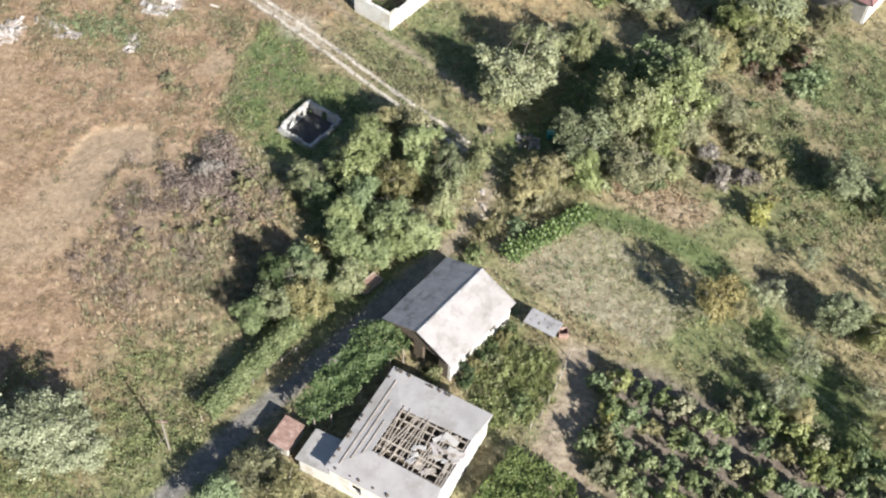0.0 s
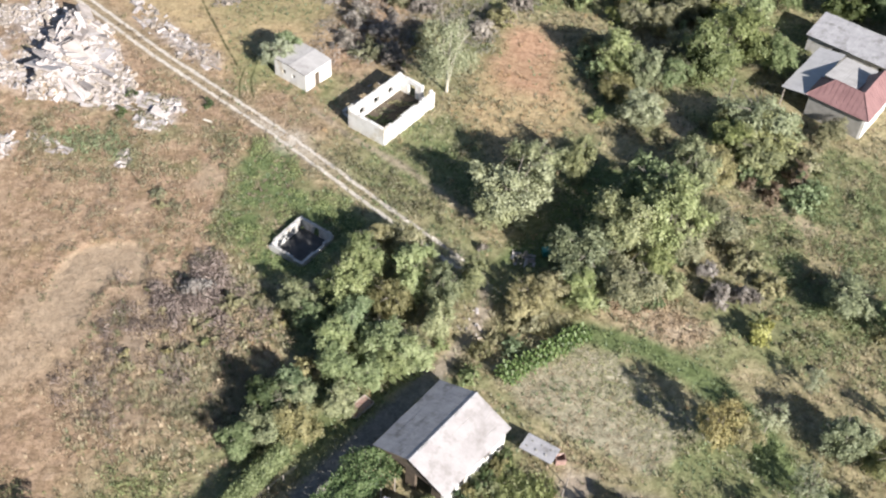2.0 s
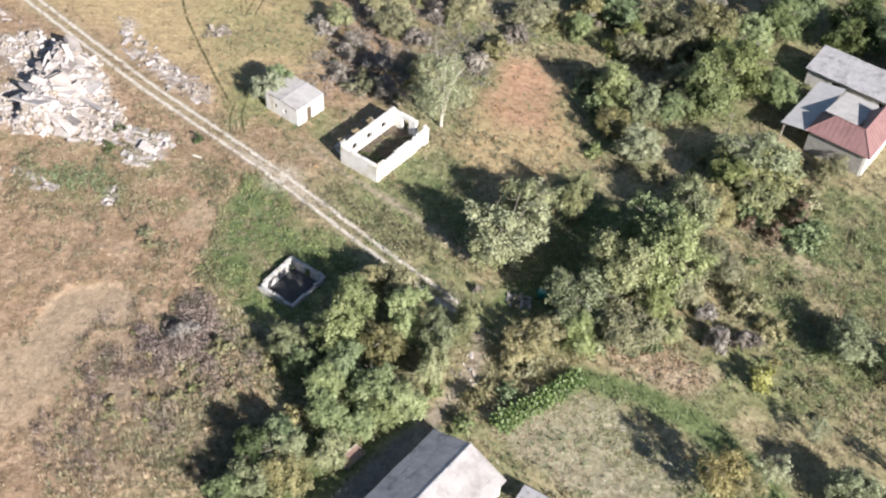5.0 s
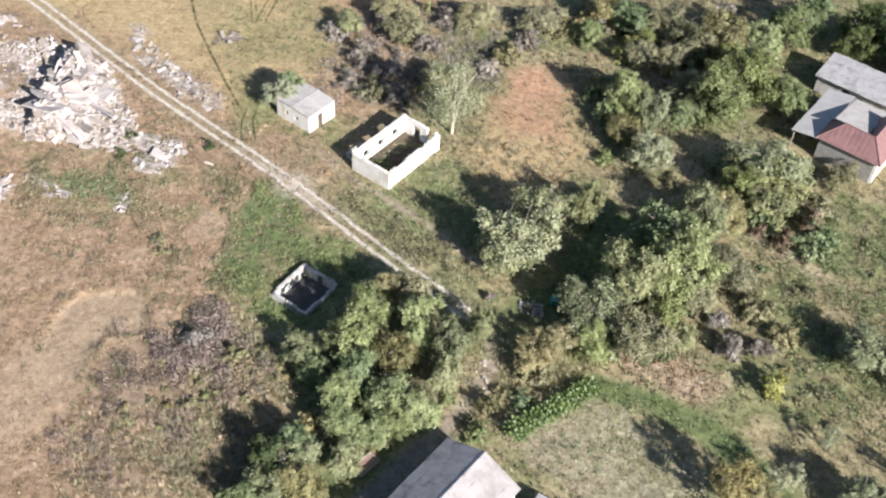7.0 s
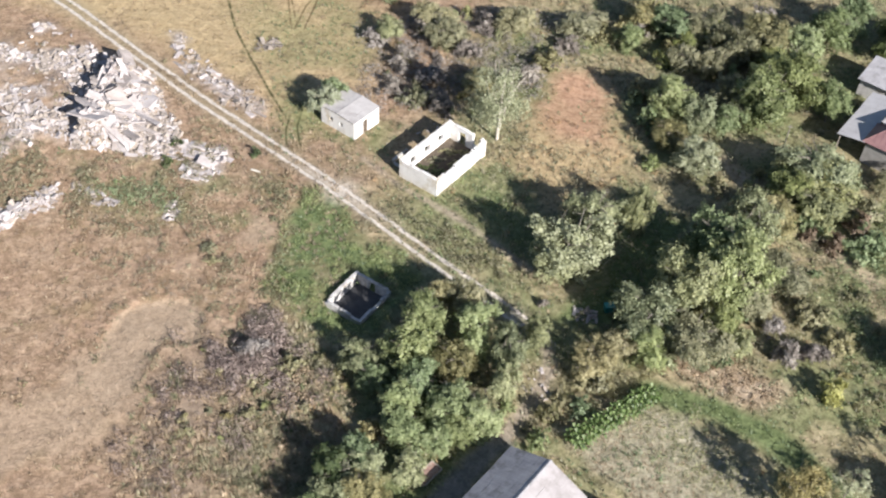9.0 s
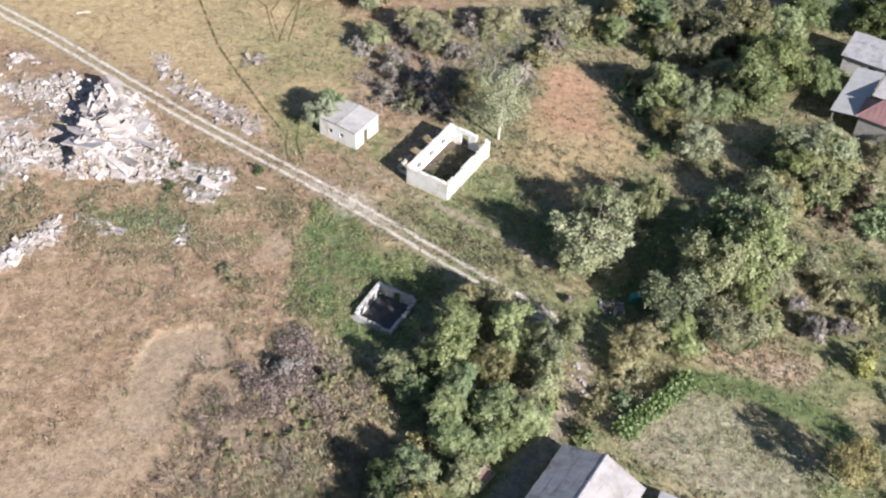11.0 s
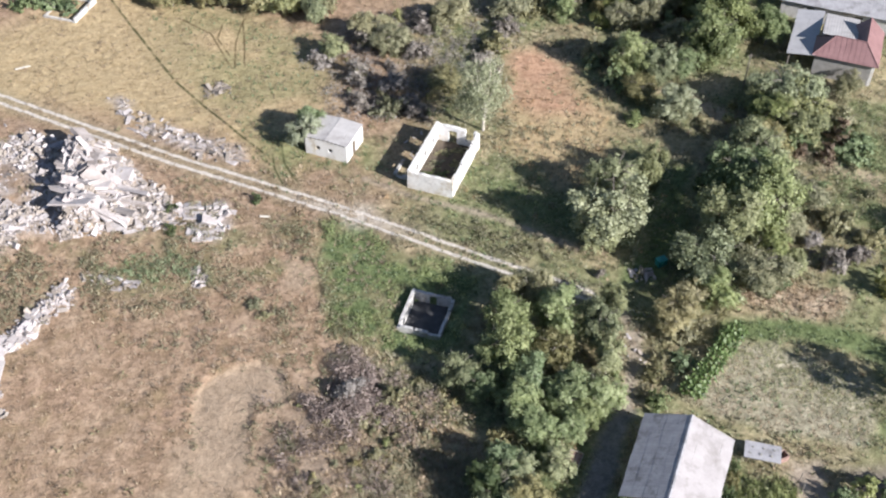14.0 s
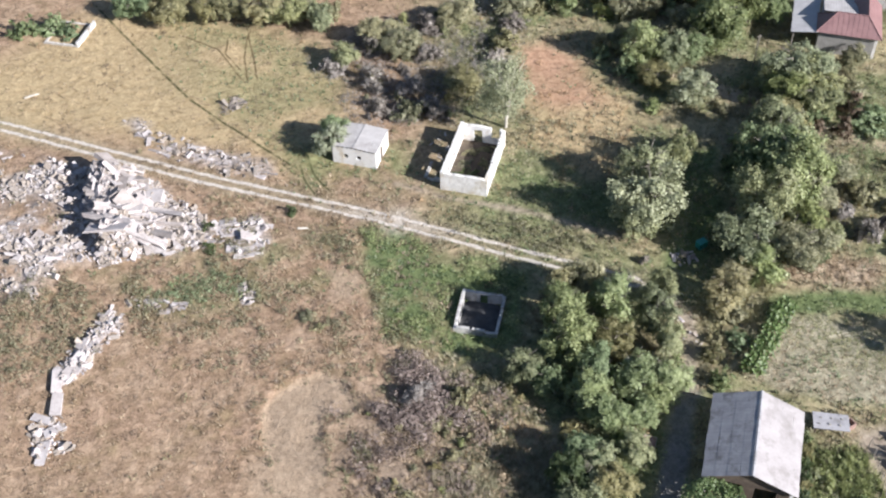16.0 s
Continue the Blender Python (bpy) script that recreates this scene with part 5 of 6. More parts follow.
def make_tree(kind, seed, label, bush=False):
    """One tree or bush of radius 2.5 m, height 5 m (a bush: 1 m, 1 m)."""
    rng = np.random.default_rng(seed)
    if bush:
        o = thing("shrub", pose(0, 0, 0), label, "shrub", "shrubs")
        if kind == "b":
            v, f = spray_cloud(rng, 1.0, 1.0, -0.35, 14, 110, 14, 0.26, slim=0.15)
        else:
            v, f = spray_cloud(rng, 1.0, 1.0, -0.35, 13, 100, 26, 0.105)
        part("foliage", mesh_np("foliage", v, f, LEAF[kind]), o)
        s = Build()
        for k in range(5):
            a = k * 1.26 + seed
            s.tube((0, 0, -0.15), (0.5 * math.cos(a), 0.5 * math.sin(a), 0.55), 0.03, 0.012, 4)
        part("stem", s.mesh("stem", BARK), o)
        return o
    o = thing("tree", pose(0, 0, 0), label, "tree", "trees")
    R, H = 2.5, 5.0
    part("trunk", trunk_build(rng, R, H, 1.2).mesh("trunk", BARK), o)
    if kind == "b":
        v, f = spray_cloud(rng, R, H, 0.3, 20, 240, 14, 0.45, slim=0.13)
        part("crown", mesh_np("crown", v, f, LEAF["b"]), o)
        v, f = crown_cloud(rng, R, H, 0.8, 12, 900, 0.22)
        part("sparse_leaves", mesh_np("sparse_leaves", v, f, LEAF["o"]), o)
    elif kind in "pf":
        v, f = spray_cloud(rng, R, H, 0.9, 18, 140 if kind == "p" else 300, 30, 0.145)
        part("crown", mesh_np("crown", v, f, LEAF["S" if kind == "p" else "f"]), o)
    else:
        v, f = spray_cloud(rng, R, H, 0.4, 28, 560, 32, 0.16)
        part("crown", mesh_np("crown", v, f, LEAF[kind]), o)
    return o


SAYS = {
    "f": "feathery straw-yellow tree with thin open branches", "r": "russet-brown withered tree with sparse foliage",
    "w": "straw-olive tangled tree smothered in withered climbers", "g": "leafy mid-green tree with an uneven crown", "y": "yellow-green leafy tree turning with autumn", "o": "olive-green tree with thin dry foliage",
    "s": "silvery grey-green tree with feathery foliage", "d": "dark green dense tree", "b": "nearly bare grey twiggy tree", "p": "thin pale-leaved fruit tree with open branches", "Y": "bright yellow autumn tree", "S": "pale green spreading tree",
}
BUSH_SAYS = {k: v.replace("tree", "shrub").replace(" with an uneven crown", " growing in dry grass") for k, v in SAYS.items()}
GROVE = {
    "w": [(8.6, 57.0, 1.4, 1.5), (6.9, 54.4, 1.0, 1.1), (10.6, 56.7, 1.4, 1.3), (11.8, 61.2, 1.3, 1.7), (11.4, 58.4, 1.2, 1.5)],
    "y": [(20.3, 97.4, 2.5, 6.4), (32.5, 83.8, 2.5, 5.0), (-7.2, 57.2, 2.4, 6.6), (-6.2, 61.4, 2.0, 5.8), (-3.0, 51.4, 2.2, 5.0), (-2.6, 49.4, 1.5, 3.6), (-0.6, 50.3, 2.0, 4.6), (24.3, 69.5, 3.7, 9.0), (22.3, 63.5, 1.9, 4.8), (30.9, 98.3, 3.3, 7.6), (34.9, 101.8, 3.4, 8.2), (37.6, 110.6, 3.0, 6.0)],
    "g": [(-4.0, 48.4, 1.4, 3.4), (-6.2, 47.4, 1.2, 2.4), (-7.8, 51.5, 1.9, 4.6), (-10.3, 54.6, 1.5, 3.6), (-1.3, 60.3, 2.1, 6.0), (-6.0, 53.8, 1.8, 5.2), (-10.6, 46.0, 1.8, 4.0), (-14.3, 40.6, 1.5, 3.2), (-7.2, 48.9, 1.8, 4.0), (22.9, 72.9, 3.1, 8.5), (15.2, 60.8, 2.0, 4.0), (39.5, 99.7, 2.2, 5.5), (22.0, 114.3, 2.8, 5.0), (42.2, 114.9, 2.7, 6.0), (45.6, 118.0, 2.3, 6.0), (-18.9, 96.0, 1.4, 4.0), (8.8, 53.8, 1.6, 1.5)],
    "y2": [(7.7, 36.6, 1.2, 1.3), (11.4, 38.6, 1.0, 1.1)],
    "g2": [(17.7, 89.1, 1.5, 1.5), (4.9, 49.8, 1.2, 2.1), (2.0, 53.4, 0.9, 1.7), (16.0, 36.5, 1.2, 2.6), (17.2, 31.3, 1.4, 3.0), (15.1, 30.8, 1.3, 3.0), (18.1, 30.2, 1.3, 2.6), (-13.9, 22.6, 2.1, 3.6), (9.3, 33.9, 1.5, 1.4), (-45.0, 128.8, 1.9, 1.8), (-47.0, 130.4, 2.2, 2.3), (-50.4, 131, 2.2, 2.4), (-36.7, 129.6, 2.3, 4.0), (39.8, 78.0, 2.8, 2.6)],
    "o": [(44.2, 88.0, 1.6, 3.3), (-2.2, 64.4, 2.0, 5.2), (-4.8, 64.8, 1.5, 4.2), (-3.0, 56.2, 2.0, 5.2), (-0.2, 51.7, 1.5, 4.2), (-9.8, 42.3, 1.9, 4.0), (19.4, 61.1, 2.9, 5.4), (25.5, 67.7, 2.3, 4.5), (30.1, 80.0, 2.5, 4.0), (20.0, 92.9, 2.0, 3.5), (29.7, 109.5, 3.1, 6.0), (33.7, 110.8, 3.5, 6.5), (26.4, 114.2, 3.0, 5.0), (18.9, 116.2, 2.6, 4.5), (-9.4, 97.8, 2.3, 2.6), (-6.4, 109.3, 2.4, 4.0), (-8.8, 112.7, 2.6, 4.0), (6.4, 106.5, 2.4, 3.0), (10.6, 114.0, 2.4, 3.5), (2.6, 113.7, 2.2, 4.0), (13.5, 113.6, 2.1, 3.0)],
    "o2": [(25.3, 86.0, 1.3, 1.4), (5.7, 52.7, 1.3, 2.4), (3.4, 47.2, 1.0, 1.6), (-28.6, 70.8, 1.1, 0.9), (-28, 69.2, 0.8, 0.7), (34.2, 63.8, 2.1, 2.5), (29.5, 71.9, 2.7, 3.5), (32.2, 67.8, 2.3, 3.0), (-18.2, 56.4, 1.6, 2.0), (-11.6, 25.2, 2.0, 3.4), (-9.0, 23.6, 2.0, 3.8), (-6.6, 22.6, 1.8, 2.4), (-20.5, 122.4, 2.5, 4.5), (-32.1, 126.6, 2.7, 4.5), (-25.1, 125.3, 2.3, 4.0), (40.9, 83.0, 3.2, 3.0), (-1.9, 99.5, 2.4, 3.5)],
    "s": [(32.1, 87.0, 1.7, 4.0), (-6.2, 45.2, 1.6, 3.6), (-18.0, 121.0, 2.2, 4.2), (-14.6, 118.6, 2.0, 3.8), (-13.6, 110.4, 1.9, 3.4), (35.2, 86.7, 3.5, 6.6), (4.6, 61.2, 1.5, 4.0), (37.4, 45.1, 2.2, 5.2), (1.8, 57.6, 1.9, 6.4), (1.6, 54.4, 1.4, 4.6), (-11.9, 57.0, 1.6, 4.2), (-10.6, 44.2, 2.0, 4.2), (-12.4, 41.8, 1.8, 3.5), (6.1, 70.9, 2.5, 6.0), (10.3, 76.5, 2.6, 6.5), (15.2, 78.0, 1.7, 6.0), (15.7, 63.4, 3.1, 6.8), (27.0, 77.4, 2.9, 7.0), (18.9, 66.8, 3.1, 8.5), (36.3, 84.2, 3.1, 6.0), (34.7, 81.7, 2.5, 5.0), (23.4, 95.4, 1.9, 5.6), (41.7, 62.2, 2.6, 4.5), (41.0, 43.0, 1.9, 4.0), (5.8, 38.0, 1.7, 1.7), (2.0, 36.2, 1.2, 1.6)],
    # the shrub at (-35.6, 86.6) is added in place of a dark pit
    "d": [(-12.6, 44.4, 1.9, 4.4), (52.5, 116.4, 3.1, 7.0), (55.0, 112.6, 2.8, 7.0), (57.5, 108.6, 2.8, 7.0), (50.6, 113.0, 2.4, 5.5), (60.5, 104.5, 3.0, 7.0), (-26.6, 86.0, 0.7, 1.0), (-35.6, 86.6, 0.8, 1.1), (-35.9, 83.4, 0.9, 0.9)],
    "b": [(5.5, 66.6, 0.7, 1.1), (-15.6, 109.5, 2.1, 2.1), (-11.5, 104.8, 2.3, 2.4), (-7.8, 101.8, 2.2, 2.4), (-12.3, 99.7, 1.8, 1.8), (-6.6, 96.3, 2.0, 2.0), (-3.5, 107.8, 2.0, 2.8), (3.7, 104.1, 1.8, 1.8), (8.5, 110.4, 1.9, 2.1), (28.8, 61.8, 1.7, 2.7), (31.6, 62.3, 1.8, 2.5), (28.0, 65.1, 1.4, 2.4), (-21.7, 58, 2.0, 2.2), (-9.4, 111.9, 2.0, 2.8), (-1.4, 113.5, 2.2, 2.4), (-6.7, 98.2, 1.7, 2.1)],
    "p": [(34.2, 40.3, 1.8, 4.2), (31.4, 46.6, 1.5, 4.1), (36.3, 51.5, 1.2, 3.3), (31.4, 36.6, 1.8, 4.4), (40.6, 36.5, 1.9, 4.2), (43.1, 48.2, 1.4, 3.4), (42.2, 43.1, 1.5, 3.6)],
    "g3": [(46.0, 59.4, 2.2, 4.8)],
    "f": [(10.4, 59.2, 2.0, 4.0), (12.2, 60.6, 1.8, 3.7), (9.2, 57.6, 1.4, 3.4), (26.4, 45.1, 2.2, 5.8), (39.9, 32.6, 1.9, 4.6), (29.0, 44.6, 1.4, 3.6), (33.2, 34.6, 1.3, 3.4)],
    "r": [(36.2, 77.6, 1.6, 2.0), (34.0, 79.4, 1.3, 1.5), (39.4, 80.4, 1.8, 2.6)],
    "Y": [(32.4, 57.2, 1.8, 2.8), (16.6, 33.9, 1.3, 3.0)],
    "S": [(22.7, 88.6, 2.2, 4.4), (-19.9, 94.0, 1.6, 4.4), (8.1, 71.6, 3.7, 7.8), (-28.8, 27.0, 3.4, 5.6), (-26.4, 26.4, 2.4, 4.2), (-31.2, 27.4, 2.6, 4.8), (-35.5, 27.5, 3.4, 6.5)],
}
rng_plants = random.Random(77)
MOULDS = {}


def plant(kind, x, y, r, h, n):
    """Sets a tree, or below 3.2 m a shrub, of that radius and height."""
    small = h < 3.2
    mould = (kind, small, n % (2 if small else 3))
    m = pose(x, y, gz(x, y) - 0.05, 0, 0, rng_plants.uniform(0, 360)) @ Matrix.Diagonal(
        (r, r * rng_plants.uniform(0.85, 1.1), h, 1) if small else (r / 2.2, r / 2.2 * rng_plants.uniform(0.88, 1.1), h / 5.0, 1))
    if mould in MOULDS:
        copy_thing(MOULDS[mould], Matrix()).matrix_basis = m
    else:
        o = make_tree(kind, 300 + len(MOULDS) * 7, (BUSH_SAYS if small else SAYS)[kind], small)
        o.matrix_basis = m
        MOULDS[mould] = o


for key, spots in GROVE.items():
    for n, (x, y, r, h) in enumerate(spots):
        plant(key[0], x, y, r, h, n)


def thicket(poly, n, low, high, kinds, seed):
    """More of the same shrubs and trees at random places in a patch."""
    rng = np.random.default_rng(seed)
    xs, ys = [p[0] for p in poly], [p[1] for p in poly]
    done = 0
    while done < n:
        x, y = float(rng.uniform(min(xs), max(xs))), float(rng.uniform(min(ys), max(ys)))
        if inside(np.array([x]), np.array([y]), poly, 0.3, 0.5)[0] < 0.5 or not free_of_houses(np.array([x]), np.array([y]))[0]:
            continue
        h = float(rng.uniform(low, high))
        r = h * float(rng.uniform(0.5, 0.75)) if h < 3.2 else h * float(rng.uniform(0.34, 0.48))
        kind = kinds[int(rng.integers(len(kinds)))]
        plant(kind, x, y, r, h, int(rng.integers(6)))
        done += 1


THICKETS = [
    ([(14.5, 62), (18.5, 70), (22.5, 80), (30, 81), (29, 70), (25, 62), (17, 58.5)], 40, 1.5, 3.4, "ossgyo", 401),
    ([(17, 95), (16, 118), (46, 121), (40, 104), (28, 94)], 44, 1.8, 4.6, "oogybo", 402),
    ([(-15.5, 39.8), (-12, 42.0), (-8.8, 47), (-2, 50.5), (-4, 56.5), (-10, 52.5), (-12.5, 46.5)], 16, 1.2, 2.6, "gsyoyo", 403),
    ([(-15, 97), (-16, 113), (-2, 118), (13, 117), (4, 101), (-4, 95.5), (-9, 95)], 26, 0.7, 1.8, "bosoosb", 404),
    ([(29, 57), (28, 69), (36, 82), (46, 80), (45, 57), (36, 52)], 34, 0.5, 1.2, "oooog", 405),
    ([(-28, 57), (-21, 61), (-16, 55), (-17, 47), (-26, 44)], 16, 0.5, 1.0, "oyo", 407),
    ([(27, 79), (29, 92), (40, 92), (42, 82), (34, 78)], 18, 1.4, 3.2, "gsoo", 408),
    ([(-40, 138), (-34, 128), (-16, 120), (4, 117), (8, 135), (-10, 142)], 40, 1.6, 4.2, "oogbs", 409),
    ([(-19.8, 57.2), (-15.5, 58.5), (-12.3, 55.2), (-14.4, 51.3), (-18.8, 48.4), (-23.9, 48.4)], 24, 0.5, 1.2, "wfwo", 410),
]
for poly, n, low, high, kinds, seed in THICKETS:
    thicket(poly, n, low, high, kinds, seed)


for a, b2, r in ((1.4, 1.5, 0.9), (3.2, 2.6, 1.1), (5.0, 1.6, 1.0), (6.6, 3.2, 1.1), (7.5, 1.8, 1.0), (2.2, 3.8, 0.9), (4.6, 3.7, 1.0), (1.2, 3.0, 0.7)):
    c55, s55 = math.cos(radians(55.5)), math.sin(radians(55.5))
    plant("o" if a > 4 else "d", -6.05 + a * c55 - b2 * s55, 81.25 + a * s55 + b2 * c55, r, 0.6, 0)

for k, (a, b2, r, h) in enumerate(((0.9, -0.9, 1.0, 2.3), (2.2, -0.8, 1.0, 2.5), (3.5, -0.9, 1.0, 2.3), (4.8, -0.8, 1.0, 2.6), (6.1, -0.9, 1.0, 2.4), (7.4, -0.8, 0.9, 2.2))):
    c54, s54 = math.cos(radians(54.4)), math.sin(radians(54.4))
    plant("o" if k % 3 == 1 else "d", 3.3 + a * c54 - b2 * s54, 35.95 + a * s54 + b2 * c54, r, h, k)


def birch(x, y, h):
    rng = np.random.default_rng(5)
    o = thing("birch_tree", pose(x, y, gz(x, y) - 0.1), "tall slender pale-trunked tree with thin green foliage", "tree")
    b = Build()
    for k in range(9):
        a = k * 2.4
        lean = 1.2 + 0.17 * k
        e = Vector((math.cos(a) * lean, math.sin(a) * lean, h * rng.uniform(0.75, 1.0)))
        s = Vector((0, 0, h * (0.06 + 0.05 * k)))
        mid = s.lerp(e, 0.5) + Vector((math.cos(a) * 0.2, math.sin(a) * 0.2, 0.3))
        b.tube(s, mid, 0.085, 0.06, 6).tube(mid, e, 0.06, 0.02, 6)
    part("trunk", Build().tube((0, 0, -0.2), (0, 0, h * 0.35), 0.2, 0.13, 8).tube((0, 0, h * 0.35), (0.1, 0.1, h * 0.7), 0.13, 0.06, 8).mesh("trunk", BIRCH_BARK), o)
    part("limbs", b.mesh("limbs", BIRCH_BARK), o)
    v, f = spray_cloud(rng, 3.7, h * 1.04, h * 0.16, 36, 470, 24, 0.17)
    part("crown", mesh_np("crown", v, f, LEAF["S"]), o)


birch(0.3, 91.6, 11.0)


def hedge():
    rng = np.random.default_rng(12)
    a, b = np.array([-16.9, 30.8]), np.array([-10.6, 40.4])
    n = 11000
    s = rng.random(n)
    th = rng.uniform(0, math.pi, n)
    r = 0.7 + 0.6 * fbm(s * 9, th * 2, 1.0, 5) + rng.normal(0, 0.09, n)
    d = (b - a) / np.linalg.norm(b - a)
    side = np.array([-d[1], d[0]])
    off = np.cos(th) * r * 0.95
    P = np.column_stack([a + s[:, None] * (b - a) + off[:, None] * side, np.sin(th) * r * 1.5 + 0.05])
    N = np.column_stack([np.cos(th)[:, None] * side, np.sin(th)]) + rng.normal(0, 0.4, (n, 3))
    v, f = kites(P, N, rng.uniform(0.12, 0.3, n), rng)
    o = thing("hedge", pose(0, 0, 0), "bright green clipped hedge beside the lane", "hedge")
    part("foliage", mesh_np("foliage", v, f, LEAF["h"]), o)
    for k in range(16):
        p = a + (b - a) * (k + 0.5) / 16
        part("stem", Build().tube((p[0], p[1], gz(*p) - 0.1), (p[0], p[1], 1.0), 0.03, 0.02, 4).mesh("stem", BARK), o)


hedge()


def vine_roof(name, poly, z, n, label, seed, kind="v"):
    """Vine leaves on a flat trellis with posts."""
    rng = np.random.default_rng(seed)
    xs, ys = [p[0] for p in poly], [p[1] for p in poly]
    x, y = rng.uniform(min(xs), max(xs), n * 2), rng.uniform(min(ys), max(ys), n * 2)
    keep = inside(x, y, poly, 0.35, 0.7, seed) > rng.random(n * 2)
    x, y = x[keep], y[keep]
    k = len(x)
    P = np.column_stack([x, y, z + (fbm(x, y, 1.3, seed, 3) - 0.5) * 1.1 + rng.normal(0, 0.10, k)])
    gx = fbm(x + 0.3, y, 1.3, seed, 3) - fbm(x - 0.3, y, 1.3, seed, 3)
    gy = fbm(x, y + 0.3, 1.3, seed, 3) - fbm(x, y - 0.3, 1.3, seed, 3)
    N = np.column_stack([-gx * 2.0, -gy * 2.0, np.full(k, 0.8)]) + rng.normal(0, 0.35, (k, 3))
    v, f = kites(P, N, rng.uniform(0.13, 0.29, k), rng, 0.85)
    o = thing(name, pose(0, 0, 0), label, "pergola")
    part("foliage", mesh_np("foliage", v, f, LEAF[kind]), o)
    for px, py in poly:
        qx, qy = px * 0.88 + np.mean(xs) * 0.12, py * 0.88 + np.mean(ys) * 0.12
        part("post", Build().tube((qx, qy, gz(qx, qy) - 0.1), (qx, qy, z - 0.1), 0.05, 0.05, 6).mesh("post", WOOD), o)


vine_roof("vine_pergola", [(-9.6, 31.0), (-7.9, 29.4), (-6.4, 29.9), (-4.0, 32.9), (-1.5, 36.5), (-0.3, 37.8), (-2.3, 40.0), (-4.6, 39.2), (-6.7, 36.0)], 2.5, 9200, "leafy green grape vine over a trellis", 21)
vine_roof("vine_pergola", [(5.6, 24.2), (8.6, 29.4), (14, 26.4), (12, 20)], 1.5, 7200, "low trellis thick with green vine leaves", 22)


def maize(seed):
    rng = np.random.default_rng(seed)
    o = thing("maize_plant", pose(0, 0, 0), "tall green maize plant with arching leaves", "maize", "maize row")
    part("stalk", Build().tube((0, 0, -0.1), (0, 0, 1.5), 0.03, 0.015, 5).mesh("stalk", LEAF["h"]), o)
    b = Build()
    for k in range(11):
        a = k * 2.4 + rng.uniform(-0.3, 0.3)
        z = 0.25 + 0.12 * k
        c, s = math.cos(a), math.sin(a)
        r = rng.uniform(0.55, 0.8)
        w = 0.15
        p0, p1, p2 = (0, 0, z), (c * r * 0.55, s * r * 0.55, z + 0.35), (c * r, s * r, z + 0.1)
        q = (-s * w, c * w, 0)
        b.face(p0, (p1[0] + q[0], p1[1] + q[1], p1[2]), (p1[0] - q[0], p1[1] - q[1], p1[2]))
        b.face((p1[0] - q[0], p1[1] - q[1], p1[2]), (p1[0] + q[0], p1[1] + q[1], p1[2]), p2)
    part("foliage", b.mesh("foliage", LEAF["maize"]), o)
    return o


corn = [maize(1), maize(2)]
for k in range(60):
    f = (k // 3) / 19
    row = k % 3 - 1
    x = 7.9 + (15.4 - 7.9) * f + 0.65 * row * 0.64 + rng_plants.uniform(-0.15, 0.15)
    y = 49.9 + (56.0 - 49.9) * f - 0.65 * row * 0.77 + rng_plants.uniform(-0.15, 0.15)
    s = rng_plants.uniform(0.65, 1.0)
    m = pose(x, y, gz(x, y), 0, 0, rng_plants.uniform(0, 360)) @ Matrix.Diagonal((s, s, s, 1))
    if k < 2:
        corn[k].matrix_basis = m
    else:
        copy_thing(corn[k % 2], Matrix()).matrix_basis = m


def berry(seed, kind):
    rng = np.random.default_rng(seed)
    o = thing("fruit_bush", pose(0, 0, 0), "small green fruit bush in a planted row", "bush", "orchard rows")
    v, f = spray_cloud(rng, 1.05, 2.2, 0.0, 14, 105, 24, 0.15)
    part("foliage", mesh_np("foliage", v, f, LEAF[kind]), o)
    part("stem", Build().tube((0, 0, -0.1), (0.05, 0, 0.9), 0.05, 0.03, 5).mesh("stem", BARK), o)
    return o


berries = [berry(51, "o"), berry(52, "g"), berry(53, "g"), berry(54, "y")]
count = 0
for across, start, end in ((44.0, 11, 27), (41.4, 1, 28), (38.5, 2, 28), (35.5, 2.5, 28), (32.5, 3, 28), (29.5, 4, 28), (26.6, 5, 28)):
    u = start + rng_plants.uniform(0, 0.8)
    while u < end:
        w = across + rng_plants.uniform(-0.22, 0.22)
        x, y = 0.905 * u + 0.425 * w - 1.0, -0.425 * u + 0.905 * w
        u += rng_plants.uniform(1.7, 2.15)
        if y < 17 or rng_plants.random() < 0.05:
            continue
        s = rng_plants.uniform(1.0, 1.42)
        m = pose(x, y, gz(x, y), 0, 0, rng_plants.uniform(0, 360)) @ Matrix.Diagonal((s, s, s * rng_plants.uniform(0.85, 1.1), 1))
        if count < 4:
            berries[count].matrix_basis = m
        else:
            copy_thing(berries[(count * 7) % 4], Matrix()).matrix_basis = m
        count += 1


# ---- grass and weeds ----
AREA = (-76, 66, 14, 142)


def scatter(n, weight, seed, area=AREA):
    """n places in the area, by a density between 0 and 1."""
    rng = np.random.default_rng(seed)
    x, y = rng.uniform(area[0], area[1], n), rng.uniform(area[2], area[3], n)
    ok = (weight(x, y, cover(x, y)) > rng.random(n)) & free_of_houses(x, y)
    return x[ok], y[ok], rng


def open_ground(c):
    return (1 - c["track"]) * (1 - c["wheel"]) * (1 - c["lane"]) * (1 - 0.85 * c["bare"]) * (1 - 0.85 * c["hay"]) * (1 - 0.8 * c["till"])


